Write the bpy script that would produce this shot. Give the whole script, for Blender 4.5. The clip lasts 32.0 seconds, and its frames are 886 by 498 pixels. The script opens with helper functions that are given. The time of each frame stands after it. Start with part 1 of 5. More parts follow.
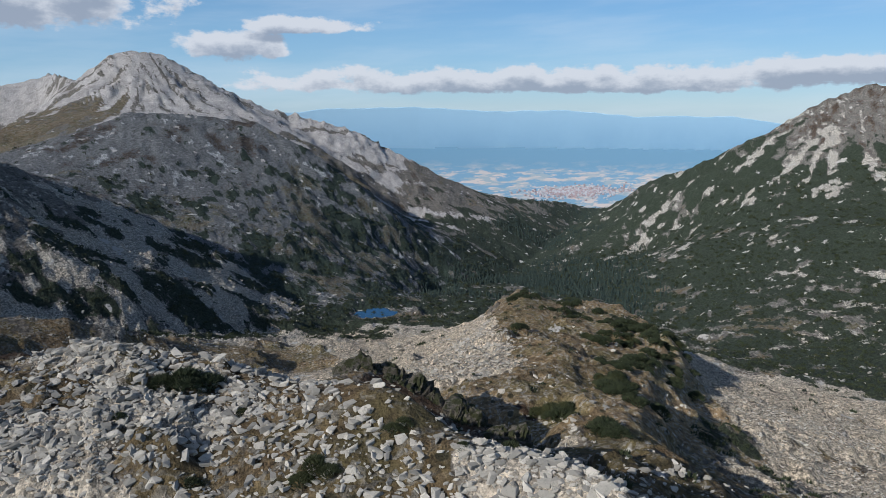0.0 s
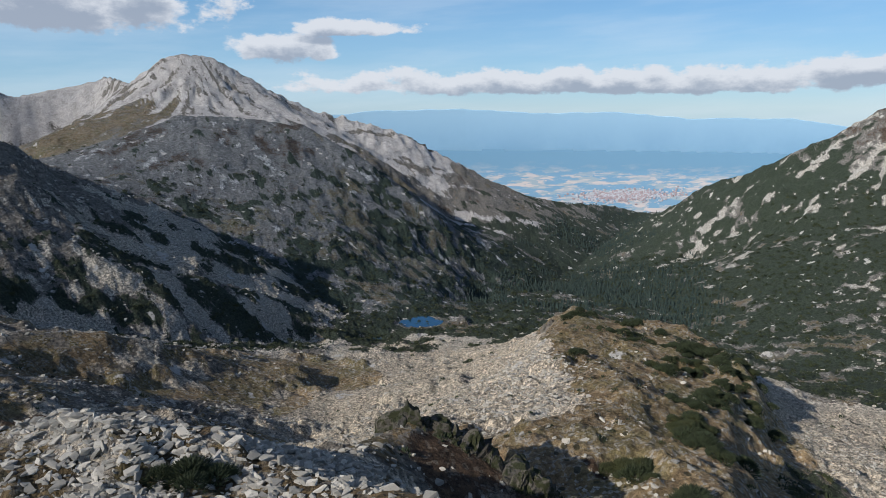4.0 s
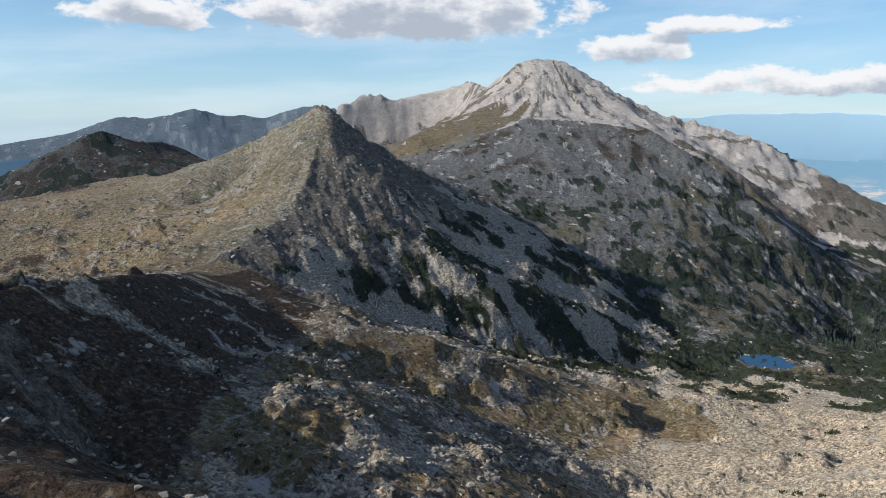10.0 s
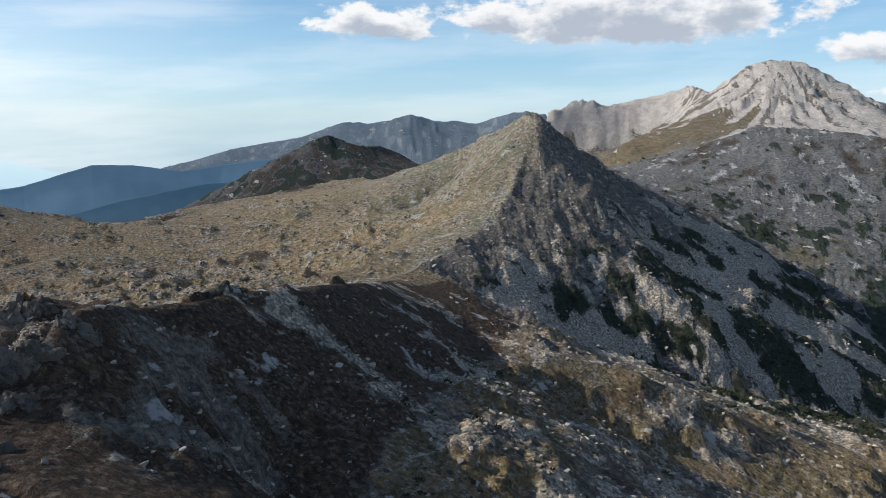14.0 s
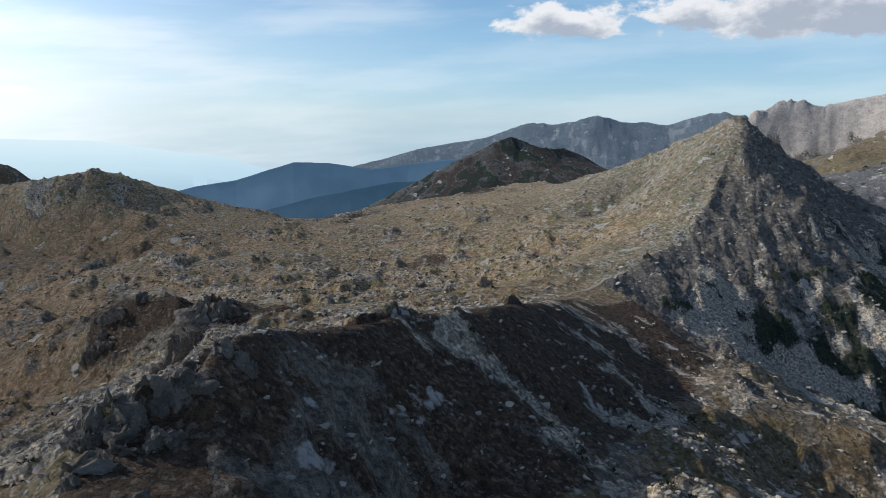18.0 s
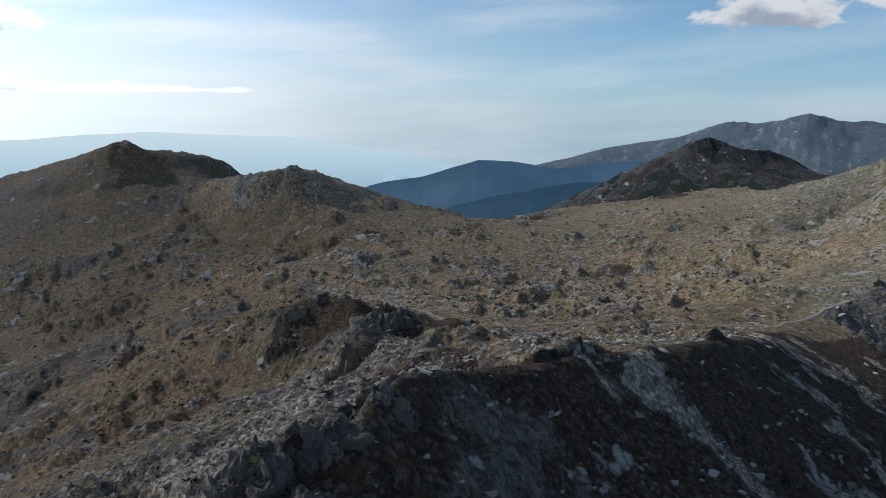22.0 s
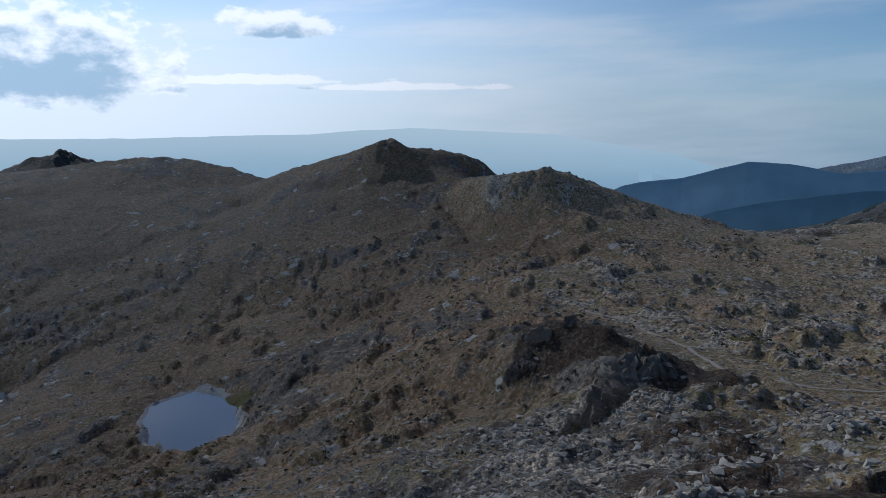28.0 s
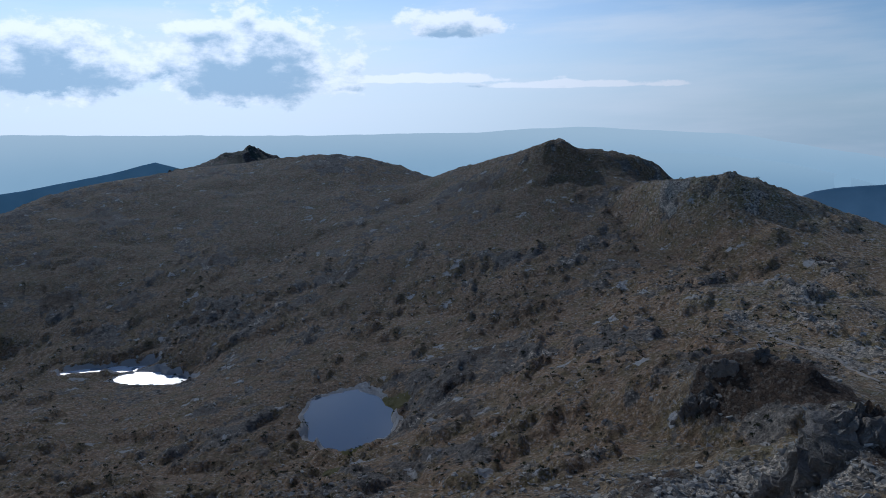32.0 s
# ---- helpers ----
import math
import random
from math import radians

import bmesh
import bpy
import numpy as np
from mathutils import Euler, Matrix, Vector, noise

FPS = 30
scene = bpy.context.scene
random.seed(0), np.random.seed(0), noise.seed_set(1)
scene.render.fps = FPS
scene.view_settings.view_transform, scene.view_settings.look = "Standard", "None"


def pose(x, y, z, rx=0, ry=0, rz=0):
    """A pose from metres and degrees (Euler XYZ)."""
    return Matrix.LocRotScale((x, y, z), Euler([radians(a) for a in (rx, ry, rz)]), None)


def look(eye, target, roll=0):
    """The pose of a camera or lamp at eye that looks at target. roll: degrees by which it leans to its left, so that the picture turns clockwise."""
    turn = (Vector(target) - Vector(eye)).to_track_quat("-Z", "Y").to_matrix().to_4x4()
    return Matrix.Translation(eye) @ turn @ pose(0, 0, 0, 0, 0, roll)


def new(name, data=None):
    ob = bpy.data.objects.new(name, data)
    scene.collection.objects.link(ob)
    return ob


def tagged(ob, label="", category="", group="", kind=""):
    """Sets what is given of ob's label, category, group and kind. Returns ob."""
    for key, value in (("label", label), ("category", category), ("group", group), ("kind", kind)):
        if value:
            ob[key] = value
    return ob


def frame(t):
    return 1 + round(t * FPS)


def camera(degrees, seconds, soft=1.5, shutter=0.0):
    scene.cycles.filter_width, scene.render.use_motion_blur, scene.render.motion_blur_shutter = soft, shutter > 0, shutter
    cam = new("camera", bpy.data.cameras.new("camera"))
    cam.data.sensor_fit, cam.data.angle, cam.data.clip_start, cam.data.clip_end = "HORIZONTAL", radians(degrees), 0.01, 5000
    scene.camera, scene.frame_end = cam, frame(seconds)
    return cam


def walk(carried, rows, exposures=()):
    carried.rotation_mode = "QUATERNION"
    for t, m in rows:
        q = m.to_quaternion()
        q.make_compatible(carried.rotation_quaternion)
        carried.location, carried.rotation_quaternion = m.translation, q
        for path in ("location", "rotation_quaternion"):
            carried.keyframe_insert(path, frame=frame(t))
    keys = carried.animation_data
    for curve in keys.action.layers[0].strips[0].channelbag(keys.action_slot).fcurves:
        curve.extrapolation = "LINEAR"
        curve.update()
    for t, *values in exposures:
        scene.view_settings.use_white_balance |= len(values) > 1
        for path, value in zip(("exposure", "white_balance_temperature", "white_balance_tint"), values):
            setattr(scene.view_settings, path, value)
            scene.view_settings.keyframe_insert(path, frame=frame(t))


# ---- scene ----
# The camera and its way: a slow flight forward and upward while turning to the left.
cam = camera(64.4, 32.0, soft=0.6)
PATH = [
    (0, pose(-0.0, 0.0, -0.0, 78.55, 0.05, -0.01)), (0.5, pose(-0.6, 4.8, 0.5, 78.57, 0.08, -0.02)), (1, pose(-1.2, 9.6, 1.1, 78.57, 0.12, 0.44)),
    (1.5, pose(-1.8, 14.4, 1.7, 78.60, 0.14, 1.03)), (2, pose(-2.4, 19.2, 2.4, 78.61, 0.17, 1.62)), (2.5, pose(-3.0, 24.0, 3.1, 78.61, 0.18, 2.23)),
    (4.5, pose(-6.9, 45.5, 4.4, 78.69, 0.11, 5.16)), (5, pose(-8.1, 49.9, 5.5, 78.65, 0.14, 7.46)), (6, pose(-10.4, 59.1, 7.1, 78.59, 0.15, 12.19)),
    (7, pose(-12.9, 68.5, 8.4, 78.59, 0.09, 17.01)), (8, pose(-16.4, 78.2, 9.5, 78.65, -0.01, 21.88)), (9, pose(-20.5, 87.7, 10.5, 78.68, -0.09, 26.65)),
    (10, pose(-25.2, 96.8, 11.4, 78.76, -0.11, 30.80)), (11, pose(-30.8, 105.5, 12.0, 78.86, -0.10, 34.99)), (12, pose(-37.1, 113.6, 12.8, 78.95, -0.08, 39.84)),
    (13, pose(-44.2, 121.2, 13.5, 79.03, -0.09, 43.81)), (14, pose(-51.2, 128.3, 14.4, 79.14, -0.14, 47.50)), (14.5, pose(-54.5, 131.6, 14.9, 79.20, -0.17, 49.34)),
    (16.5, pose(-70.1, 143.3, 17.4, 79.21, -0.21, 56.71)), (17, pose(-74.3, 145.7, 17.9, 79.19, -0.19, 58.57)), (18, pose(-83.0, 150.2, 18.9, 79.12, -0.14, 62.18)),
    (19, pose(-91.9, 154.3, 19.7, 79.05, -0.10, 65.79)), (20, pose(-100.7, 157.7, 20.6, 79.01, -0.07, 69.51)), (21, pose(-109.8, 160.5, 21.7, 78.96, -0.03, 73.25)),
    (22, pose(-118.6, 162.5, 23.1, 78.89, -0.05, 76.96)), (23, pose(-127.2, 163.6, 24.6, 78.88, -0.08, 80.63)), (24, pose(-135.8, 164.4, 26.1, 78.88, -0.08, 84.35)),
    (25, pose(-144.8, 164.7, 27.5, 78.77, -0.02, 88.08)), (25.5, pose(-149.5, 164.7, 28.1, 78.79, 0.01, 89.76)), (27.5, pose(-167.9, 163.1, 30.0, 78.60, 0.14, 95.63)),
    (28, pose(-172.7, 162.6, 30.1, 78.58, 0.15, 97.24)), (29, pose(-181.7, 160.4, 30.7, 78.50, 0.16, 100.68)), (30, pose(-190.8, 157.5, 31.5, 78.43, 0.20, 104.21)),
    (31, pose(-200.0, 154.5, 32.3, 78.44, 0.27, 107.81)), (32, pose(-209.3, 151.9, 33.1, 78.46, 0.35, 110.59)),
]
EXPOSURES = ((0, -0.28, 6050, 10), (13, 0.22, 6750, 10), (19, 0.0, 6500, 10), (25, -0.54, 6050, 10), (32, -0.86, 5350, 10))

walk(cam, PATH, EXPOSURES)

# ---- world, sun ----
SUN_AZ, SUN_EL = -137.0, 28.0          # degrees: bearing from +y to the right, height above the horizon
world = bpy.data.worlds.new("sky")
scene.world = world
world.use_nodes = True
wt = world.node_tree
wt.nodes.clear()


def node(tree, kind, **values):
    n = tree.nodes.new(kind)
    for key, value in values.items():
        if key in n.inputs:
            n.inputs[key].default_value = value
    return n


def link(tree, a, b):
    tree.links.new(a, b)


def math_node(tree, op, a, b=None, c=None, clamp=False):
    n = tree.nodes.new("ShaderNodeMath")
    n.operation, n.use_clamp = op, clamp
    for i, v in enumerate((a, b, c)):
        if v is None:
            continue
        if isinstance(v, (int, float)):
            n.inputs[i].default_value = v
        else:
            tree.links.new(v, n.inputs[i])
    return n.outputs[0]


def mix_node(tree, fac, a, b, blend="MIX"):
    n = tree.nodes.new("ShaderNodeMix")
    n.data_type, n.blend_type, n.clamp_factor = "RGBA", blend, True
    for sock, v in ((n.inputs[0], fac), (n.inputs[6], a), (n.inputs[7], b)):
        if isinstance(v, (int, float)):
            sock.default_value = v
        elif isinstance(v, tuple):
            sock.default_value = (*v, 1.0)
        else:
            tree.links.new(v, sock)
    return n.outputs[2]


def ramp_node(tree, fac, lo, hi):
    """0 at lo, 1 at hi, smooth between."""
    n = tree.nodes.new("ShaderNodeMapRange")
    n.interpolation_type = "SMOOTHSTEP"
    n.inputs[1].default_value, n.inputs[2].default_value = lo, hi
    tree.links.new(fac, n.inputs[0])
    return n.outputs[0]


def noise_node(tree, vec, scale, detail=4.0, rough=0.55):
    n = tree.nodes.new("ShaderNodeTexNoise")
    n.inputs["Scale"].default_value, n.inputs["Detail"].default_value, n.inputs["Roughness"].default_value = scale, detail, rough
    tree.links.new(vec, n.inputs["Vector"])
    return n.outputs["Fac"]


sky = wt.nodes.new("ShaderNodeTexSky")
sky.sky_type, sky.sun_disc = "NISHITA", False
sky.sun_elevation, sky.sun_rotation = radians(SUN_EL), radians(SUN_AZ)
sky.altitude, sky.air_density, sky.dust_density, sky.ozone_density = 2600, 1.0, 0.3, 2.0
way = wt.nodes.new("ShaderNodeTexCoord").outputs["Generated"]
split = wt.nodes.new("ShaderNodeSeparateXYZ")
link(wt, way, split.inputs[0])
wx_, wy_, wz_ = split.outputs
height_deg = math_node(wt, "MULTIPLY", math_node(wt, "ARCSINE", wz_), 57.2958)
turn_deg = math_node(wt, "MULTIPLY", math_node(wt, "ARCTAN2", wx_, wy_), 57.2958)
CLOUDS = ((8, 1.7, 27, 1.4), (28, 2.2, 14, 1.3), (-16, 4.3, 4.5, 1.6), (-11, 5.9, 5, 0.9), (-33, 6.8, 13, 3.2), (-53, 6.6, 5.2, 1.7),
          (-43, 7.2, 5, 1.4), (-139, 2.3, 7.0, 4.2), (-125.5, 2.4, 8.8, 5.0), (-110, 5.9, 4.8, 1.5), (-113, 2.0, 9, 0.6), (-100, 1.5, 8, 0.4),
          (60, 4.0, 16, 2.5), (120, 6.0, 20, 4.0), (170, 8.0, 18, 4.0))


def cloud_body(up):
    """How thick the clouds are that many degrees above a direction: heaped tops on level undersides."""
    high = math_node(wt, "ADD", height_deg, up)
    deck = wt.nodes.new("ShaderNodeCombineXYZ")
    link(wt, turn_deg, deck.inputs[0])
    link(wt, math_node(wt, "MULTIPLY", high, 1.7), deck.inputs[1])
    puff = noise_node(wt, deck.outputs[0], 0.33, 8, 0.6)
    deep = None
    for bearing, height, half_wide, half_high in CLOUDS:
        a = math_node(wt, "MULTIPLY", math_node(wt, "SUBTRACT", turn_deg, bearing), 1 / half_wide)
        b = math_node(wt, "MULTIPLY", math_node(wt, "SUBTRACT", high, height), 1 / half_high)
        b = math_node(wt, "ADD", b, math_node(wt, "MINIMUM", b, 0.0))
        r = math_node(wt, "SQRT", math_node(wt, "ADD", math_node(wt, "MULTIPLY", a, a), math_node(wt, "MULTIPLY", b, b)))
        one = math_node(wt, "SUBTRACT", 1.0, r)
        deep = one if deep is None else math_node(wt, "MAXIMUM", deep, one)
    return math_node(wt, "ADD", math_node(wt, "MULTIPLY", deep, 1.2), math_node(wt, "MULTIPLY", math_node(wt, "SUBTRACT", puff, 0.47), 2.6))


wisp_at = wt.nodes.new("ShaderNodeCombineXYZ")
link(wt, math_node(wt, "ADD", turn_deg, math_node(wt, "MULTIPLY", height_deg, -2.0)), wisp_at.inputs[0])
link(wt, math_node(wt, "MULTIPLY", height_deg, 6.0), wisp_at.inputs[1])
wisp = noise_node(wt, wisp_at.outputs[0], 0.05, 6, 0.55)
thick = ramp_node(wt, cloud_body(0.0), 0.0, 0.38)
core = ramp_node(wt, cloud_body(0.75), 0.05, 0.95)
# haze over the horizon, whiter towards the sun
sunward = wt.nodes.new("ShaderNodeVectorMath")
sunward.operation = "DOT_PRODUCT"
link(wt, way, sunward.inputs[0])
sunward.inputs[1].default_value = (math.sin(radians(SUN_AZ)) * 0.9, math.cos(radians(SUN_AZ)) * 0.9, 0.43)
glare = ramp_node(wt, sunward.outputs["Value"], 0.15, 1.0)
veil = math_node(wt, "MULTIPLY", ramp_node(wt, wisp, 0.40, 0.66), math_node(wt, "ADD", math_node(wt, "MULTIPLY", glare, 0.5), 0.2))
low = math_node(wt, "SUBTRACT", 1.0, ramp_node(wt, height_deg, 0.0, 17.0))
tint = node(wt, "ShaderNodeHueSaturation", Saturation=1.25, Value=1.0)
link(wt, sky.outputs[0], tint.inputs["Color"])
scaled = mix_node(wt, 1.0, tint.outputs[0], (0.112, 0.112, 0.112), "MULTIPLY")
hazy = mix_node(wt, math_node(wt, "MULTIPLY", low, math_node(wt, "ADD", math_node(wt, "MULTIPLY", glare, 0.3), 0.68)), scaled, mix_node(wt, glare, (0.34, 0.57, 0.79), (0.93, 1.0, 1.05)))
hazy = mix_node(wt, veil, hazy, (0.92, 0.97, 1.01))
lit = mix_node(wt, core, mix_node(wt, glare, (0.84, 0.85, 0.88), (1.17, 1.17, 1.17)), mix_node(wt, glare, (0.40, 0.45, 0.54), (0.42, 0.58, 0.72)))
final = mix_node(wt, math_node(wt, "MULTIPLY", thick, 0.92), hazy, lit)
final = mix_node(wt, ramp_node(wt, sunward.outputs["Value"], 0.5, 1.0), final, mix_node(wt, 1.0, final, (1.55, 1.55, 1.55), "MULTIPLY"))
back = node(wt, "ShaderNodeBackground", Strength=1.0)
out = wt.nodes.new("ShaderNodeOutputWorld")
link(wt, final, back.inputs[0])
link(wt, back.outputs[0], out.inputs[0])


sun = new("sun", bpy.data.lights.new("sun", "SUN"))
sun.data.energy, sun.data.angle, sun.data.color = 4.9, radians(0.6), (1.0, 0.93, 0.82)
sa, se = radians(SUN_AZ), radians(SUN_EL)
sun.matrix_world = look((0, 0, 0), (-math.sin(sa) * math.cos(se), -math.cos(sa) * math.cos(se), -math.sin(se)))

# ---- the land's plan: crests, spurs, valley floors and shores, metres ----
LAND = []


def line(name, sharp, *points):
    """One crest, spur, floor or shore; sharp 1 gives an edge, 2 a rounded back or a flat floor."""
    LAND.append((name, sharp, np.array(points, float)))


line("crest_near", 1, (-128, 192, -74), (-87, 186, -64), (-55, 182, -68), (-31, 162, -67), (-8, 142, -59), (0, 130, -64), (12, 121, -63), (26, 115, -63), (30, 104, -62))
line("spur_dark", 1, (-31, 162, -67), (-36, 215, -92), (-37, 245, -96), (-30, 263, -95), (-15, 268, -105), (4, 262, -113), (20, 244, -119), (30, 228, -117))
line("spur_dark_gully", 1.5, (-20, 206, -112), (0, 219, -130), (20, 209, -138), (34, 188, -132))
line("spur_dark_back", 2, (-72, 262, -132), (-48, 302, -142), (-14, 304, -147), (18, 286, -145), (40, 260, -136))
line("ridge_knob", 2, (26, 115, -63), (50, 152, -86), (60, 225, -118), (66, 374, -152), (74, 445, -158), (77, 534, -180), (76, 761, -192))
line("knob_left", 1.5, (11, 330, -142), (15, 405, -166), (30, 470, -172), (45, 558, -182), (59, 738, -202), (76, 761, -192))
line("knob_right", 1.5, (62, 232, -119), (111, 363, -163), (186, 528, -203), (199, 650, -209), (170, 700, -204), (122, 730, -206), (76, 761, -192))
line("right_foot", 2, (103, 282, -163), (165, 429, -200), (293, 679, -285), (380, 699, -300), (388, 578, -280))
line("right_foot_b", 2, (195, 359, -215), (288, 420, -235))
line("bowl", 2, (-48, 392, -168), (-30, 548, -215), (-14, 698, -255), (-61, 863, -300), (-153, 1048, -355), (-205, 1142, -372))
line("bowl_head", 2, (-125, 405, -196), (-60, 480, -217), (-81, 543, -237), (-14, 690, -243))
line("bowl_side", 2, (-134, 500, -236), (-131, 545, -250), (-150, 640, -256))
line("lake_line", 2, (-220, 1139, -376), (-126, 1259, -378), (-100, 1273, -378), (-27, 1358, -395), (99, 1812, -465), (280, 2333, -520), (521, 2954, -528), (752, 3623, -537))
line("right_valley", 2, (263, 2187, -515), (367, 1960, -495), (421, 1374, -430), (441, 1011, -370), (466, 762, -320))
line("todorka", 1, (1484, 2012, -3), (1360, 2216, 61), (1305, 2260, 77), (1189, 2267, 4), (1081, 2254, -59), (932, 2266, -137), (808, 2366, -213), (752, 2489, -250), (681, 2664, -353), (613, 2834, -459))
line("todorka_slope", 1.6, (942, 1475, -249), (831, 1653, -293), (729, 1916, -355), (598, 2169, -456))
line("todorka_behind", 2, (1600, 3225, -361), (1241, 3697, -458), (2059, 2953, -331))
line("vihren_e", 1, (-1212, 2700, 192), (-1140, 2705, 204), (-1074, 2724, 202), (-954, 2760, 136), (-835, 2777, 62), (-696, 2815, -11), (-557, 2897, -33), (-380, 2925, -93), (-199, 2973, -188), (-9, 3000, -291), (190, 3094, -382), (393, 3327, -436), (637, 3645, -489), (822, 3812, -555))
line("vihren_w", 1, (-1212, 2700, 192), (-1334, 2743, 125), (-1444, 2800, 81), (-1522, 2970, 110), (-1927, 3547, 155), (-2036, 3520, 122), (-2201, 3321, 68), (-2340, 3160, 90), (-2383, 3000, 20))
line("vihren_arete", 1, (-1074, 2724, 202), (-1058, 2592, 78), (-944, 2476, -11), (-754, 2488, -30))
line("vihren_sw", 1, (-1212, 2700, 192), (-1300, 2522, 35), (-1154, 2372, -13), (-1287, 2243, -35), (-1365, 2076, -94))
line("vihren_gully", 2, (-947, 2247, -31), (-705, 2336, -66), (-465, 2344, -176), (-254, 2325, -286), (-120, 2335, -397))
line("vihren_spur", 1, (-677, 2912, -17), (-440, 2704, -162), (-246, 2577, -298), (-80, 2507, -405))
line("vihren_spur_b", 1, (-349, 3049, -114), (-161, 2834, -262), (11, 2737, -359), (131, 2683, -407))
line("west_hollow", 2, (-1280, 2012, -157), (-1399, 1929, -183))
line("kutelo_back", 2, (-2194, 4028, -123), (-2876, 3565, -225))
line("hvoynati", 1, (-995, 1601, -142), (-984, 1725, -113), (-923, 1872, -58), (-858, 1959, -15), (-712, 2028, -24), (-558, 2066, -45), (-459, 2059, -90), (-360, 2038, -149), (-250, 2004, -218), (-158, 1953, -292), (-70, 1887, -381), (-2, 1838, -457))
line("hvoynati_spur", 1.5, (-858, 1959, -15), (-702, 1754, -127), (-619, 1625, -195), (-512, 1558, -231), (-375, 1524, -288), (-246, 1469, -357))
line("hvoynati_foot", 2, (0, 1745, -470), (-71, 1537, -420))
line("hvoynati_hollow", 2, (-765, 1504, -177), (-612, 1444, -235), (-456, 1397, -296), (-338, 1348, -339), (-262, 1294, -377))
line("muratov_e", 1, (-761, 976, 15), (-740, 1023, -24), (-732, 1103, -67), (-735, 1198, -98), (-682, 1253, -135), (-597, 1275, -176), (-516, 1278, -224), (-443, 1264, -268), (-363, 1248, -307), (-296, 1225, -347))
line("muratov_face", 1.5, (-587, 893, -139), (-543, 893, -165), (-494, 888, -198), (-440, 929, -236), (-377, 1011, -286), (-333, 1038, -313))
line("muratov_foot", 2, (-508, 729, -225), (-447, 780, -255), (-360, 871, -300), (-299, 989, -335), (-274, 1077, -360))
line("muratov_arete", 1, (-761, 976, 15), (-751, 923, -39), (-701, 847, -89), (-658, 764, -127), (-623, 658, -142), (-585, 597, -138))
line("muratov_rib", 1, (-761, 976, 15), (-703, 938, -55), (-644, 920, -101), (-587, 893, -139))
line("muratov_w", 1.3, (-761, 976, 15), (-788, 981, 14), (-841, 990, -5), (-985, 1003, -52), (-1120, 1018, -93), (-1231, 1055, -122))
line("plateau_edge", 1.3, (-1231, 1055, -122), (-1383, 1181, -143), (-1485, 1128, -143), (-1543, 1040, -161), (-1596, 945, -181), (-1609, 802, -195), (-1592, 710, -210), (-1522, 607, -216), (-1516, 556, -197), (-1504, 482, -176), (-1498, 413, -157), (-1481, 326, -120), (-1477, 266, -105), (-1475, 227, -88), (-1471, 191, -80), (-1491, 114, -98), (-1588, 53, -113))
line("plateau_back", 2, (-1654, 1403, -288), (-1830, 1143, -330), (-1947, 756, -378), (-2077, 393, -317))
line("rim", 1, (-585, 597, -138), (-577, 566, -142), (-545, 517, -138), (-495, 462, -119), (-440, 400, -100), (-400, 345, -85), (-374, 302, -76), (-345, 234, -65), (-319, 202, -56), (-295, 184, -51), (-286, 171, -60), (-282, 152, -64), (-256, 146, -66), (-128, 192, -74))
line("plateau_in", 2, (-727, 589, -164), (-757, 478, -178), (-752, 386, -168), (-711, 316, -150))
line("plateau_mid", 2, (-810, 776, -155), (-897, 658, -185), (-1015, 539, -206), (-1073, 347, -184), (-1092, 164, -180))
line("muratov_s", 2, (-907, 965, -107), (-924, 873, -148))
line("under_rim", 2, (-440, 540, -166), (-378, 470, -159), (-340, 400, -143), (-312, 314, -112), (-264, 241, -122), (-177, 276, -140), (-136, 314, -152))
line("spur_p", 1.3, (-349, 395, -142), (-309, 399, -141), (-270, 425, -158), (-246, 453, -177), (-225, 477, -199), (-200, 505, -225))
line("spur_q", 1.3, (-440, 532, -164), (-388, 520, -162), (-336, 563, -177), (-299, 605, -198), (-257, 690, -242), (-204, 690, -247))
line("spur_r", 1, (-249, 380, -147), (-200, 400, -164), (-168, 420, -180), (-136, 468, -220))
line("hollow_pq", 2, (-335, 500, -186), (-278, 535, -213), (-207, 577, -240), (-156, 711, -275))
line("bluff_a", 1.6, (-545, 214, -110), (-553, 236, -102), (-555, 254, -108))
line("bluff_a_foot", 1.5, (-548, 194, -149), (-532, 184, -157), (-508, 206, -126))
line("bluff_b", 1.6, (-722, 150, -146), (-709, 175, -132), (-690, 215, -130))
line("bluff_b_foot", 1.5, (-665, 140, -183), (-622, 155, -173))
line("slope_s", 1.6, (-340, 185, -80), (-336, 167, -88), (-307, 156, -90))
line("slope_s2", 2, (-638, 178, -181), (-744, 78, -219), (-692, 23, -237), (-671, -64, -262))
line("slope_s3", 2, (-745, 112, -184), (-801, 134, -180), (-826, 100, -202))
line("pond_shore", 2, (-813, -249, -309), (-941, -265, -309), (-880, -146, -309), (-769, -170, -309))
line("pond2_shore", 2, (-954, -710, -385), (-1054, -708, -385), (-1027, -571, -385))
line("south_floor", 2, (-633, -461, -320), (-686, -305, -312), (-851, -547, -360), (-1026, -983, -400), (-801, -1037, -380))
line("south_mid", 2, (-1136, -58, -262), (-1227, -266, -292), (-1413, -657, -285), (-1352, -968, -290), (-1252, -1253, -268))
line("south_mid_b", 2, (-1208, 195, -203), (-1430, 60, -196), (-1600, -40, -150), (-1640, -190, -130), (-1680, -330, -160), (-1760, -534, -205))
line("sum_ridge", 1.2, (-1588, 53, -113), (-1768, 77, -133), (-1795, 33, -88), (-1799, -28, -67), (-1775, -123, -62), (-1758, -160, -43), (-1804, -232, -64), (-1861, -329, -93), (-1921, -467, -135), (-1963, -580, -172))
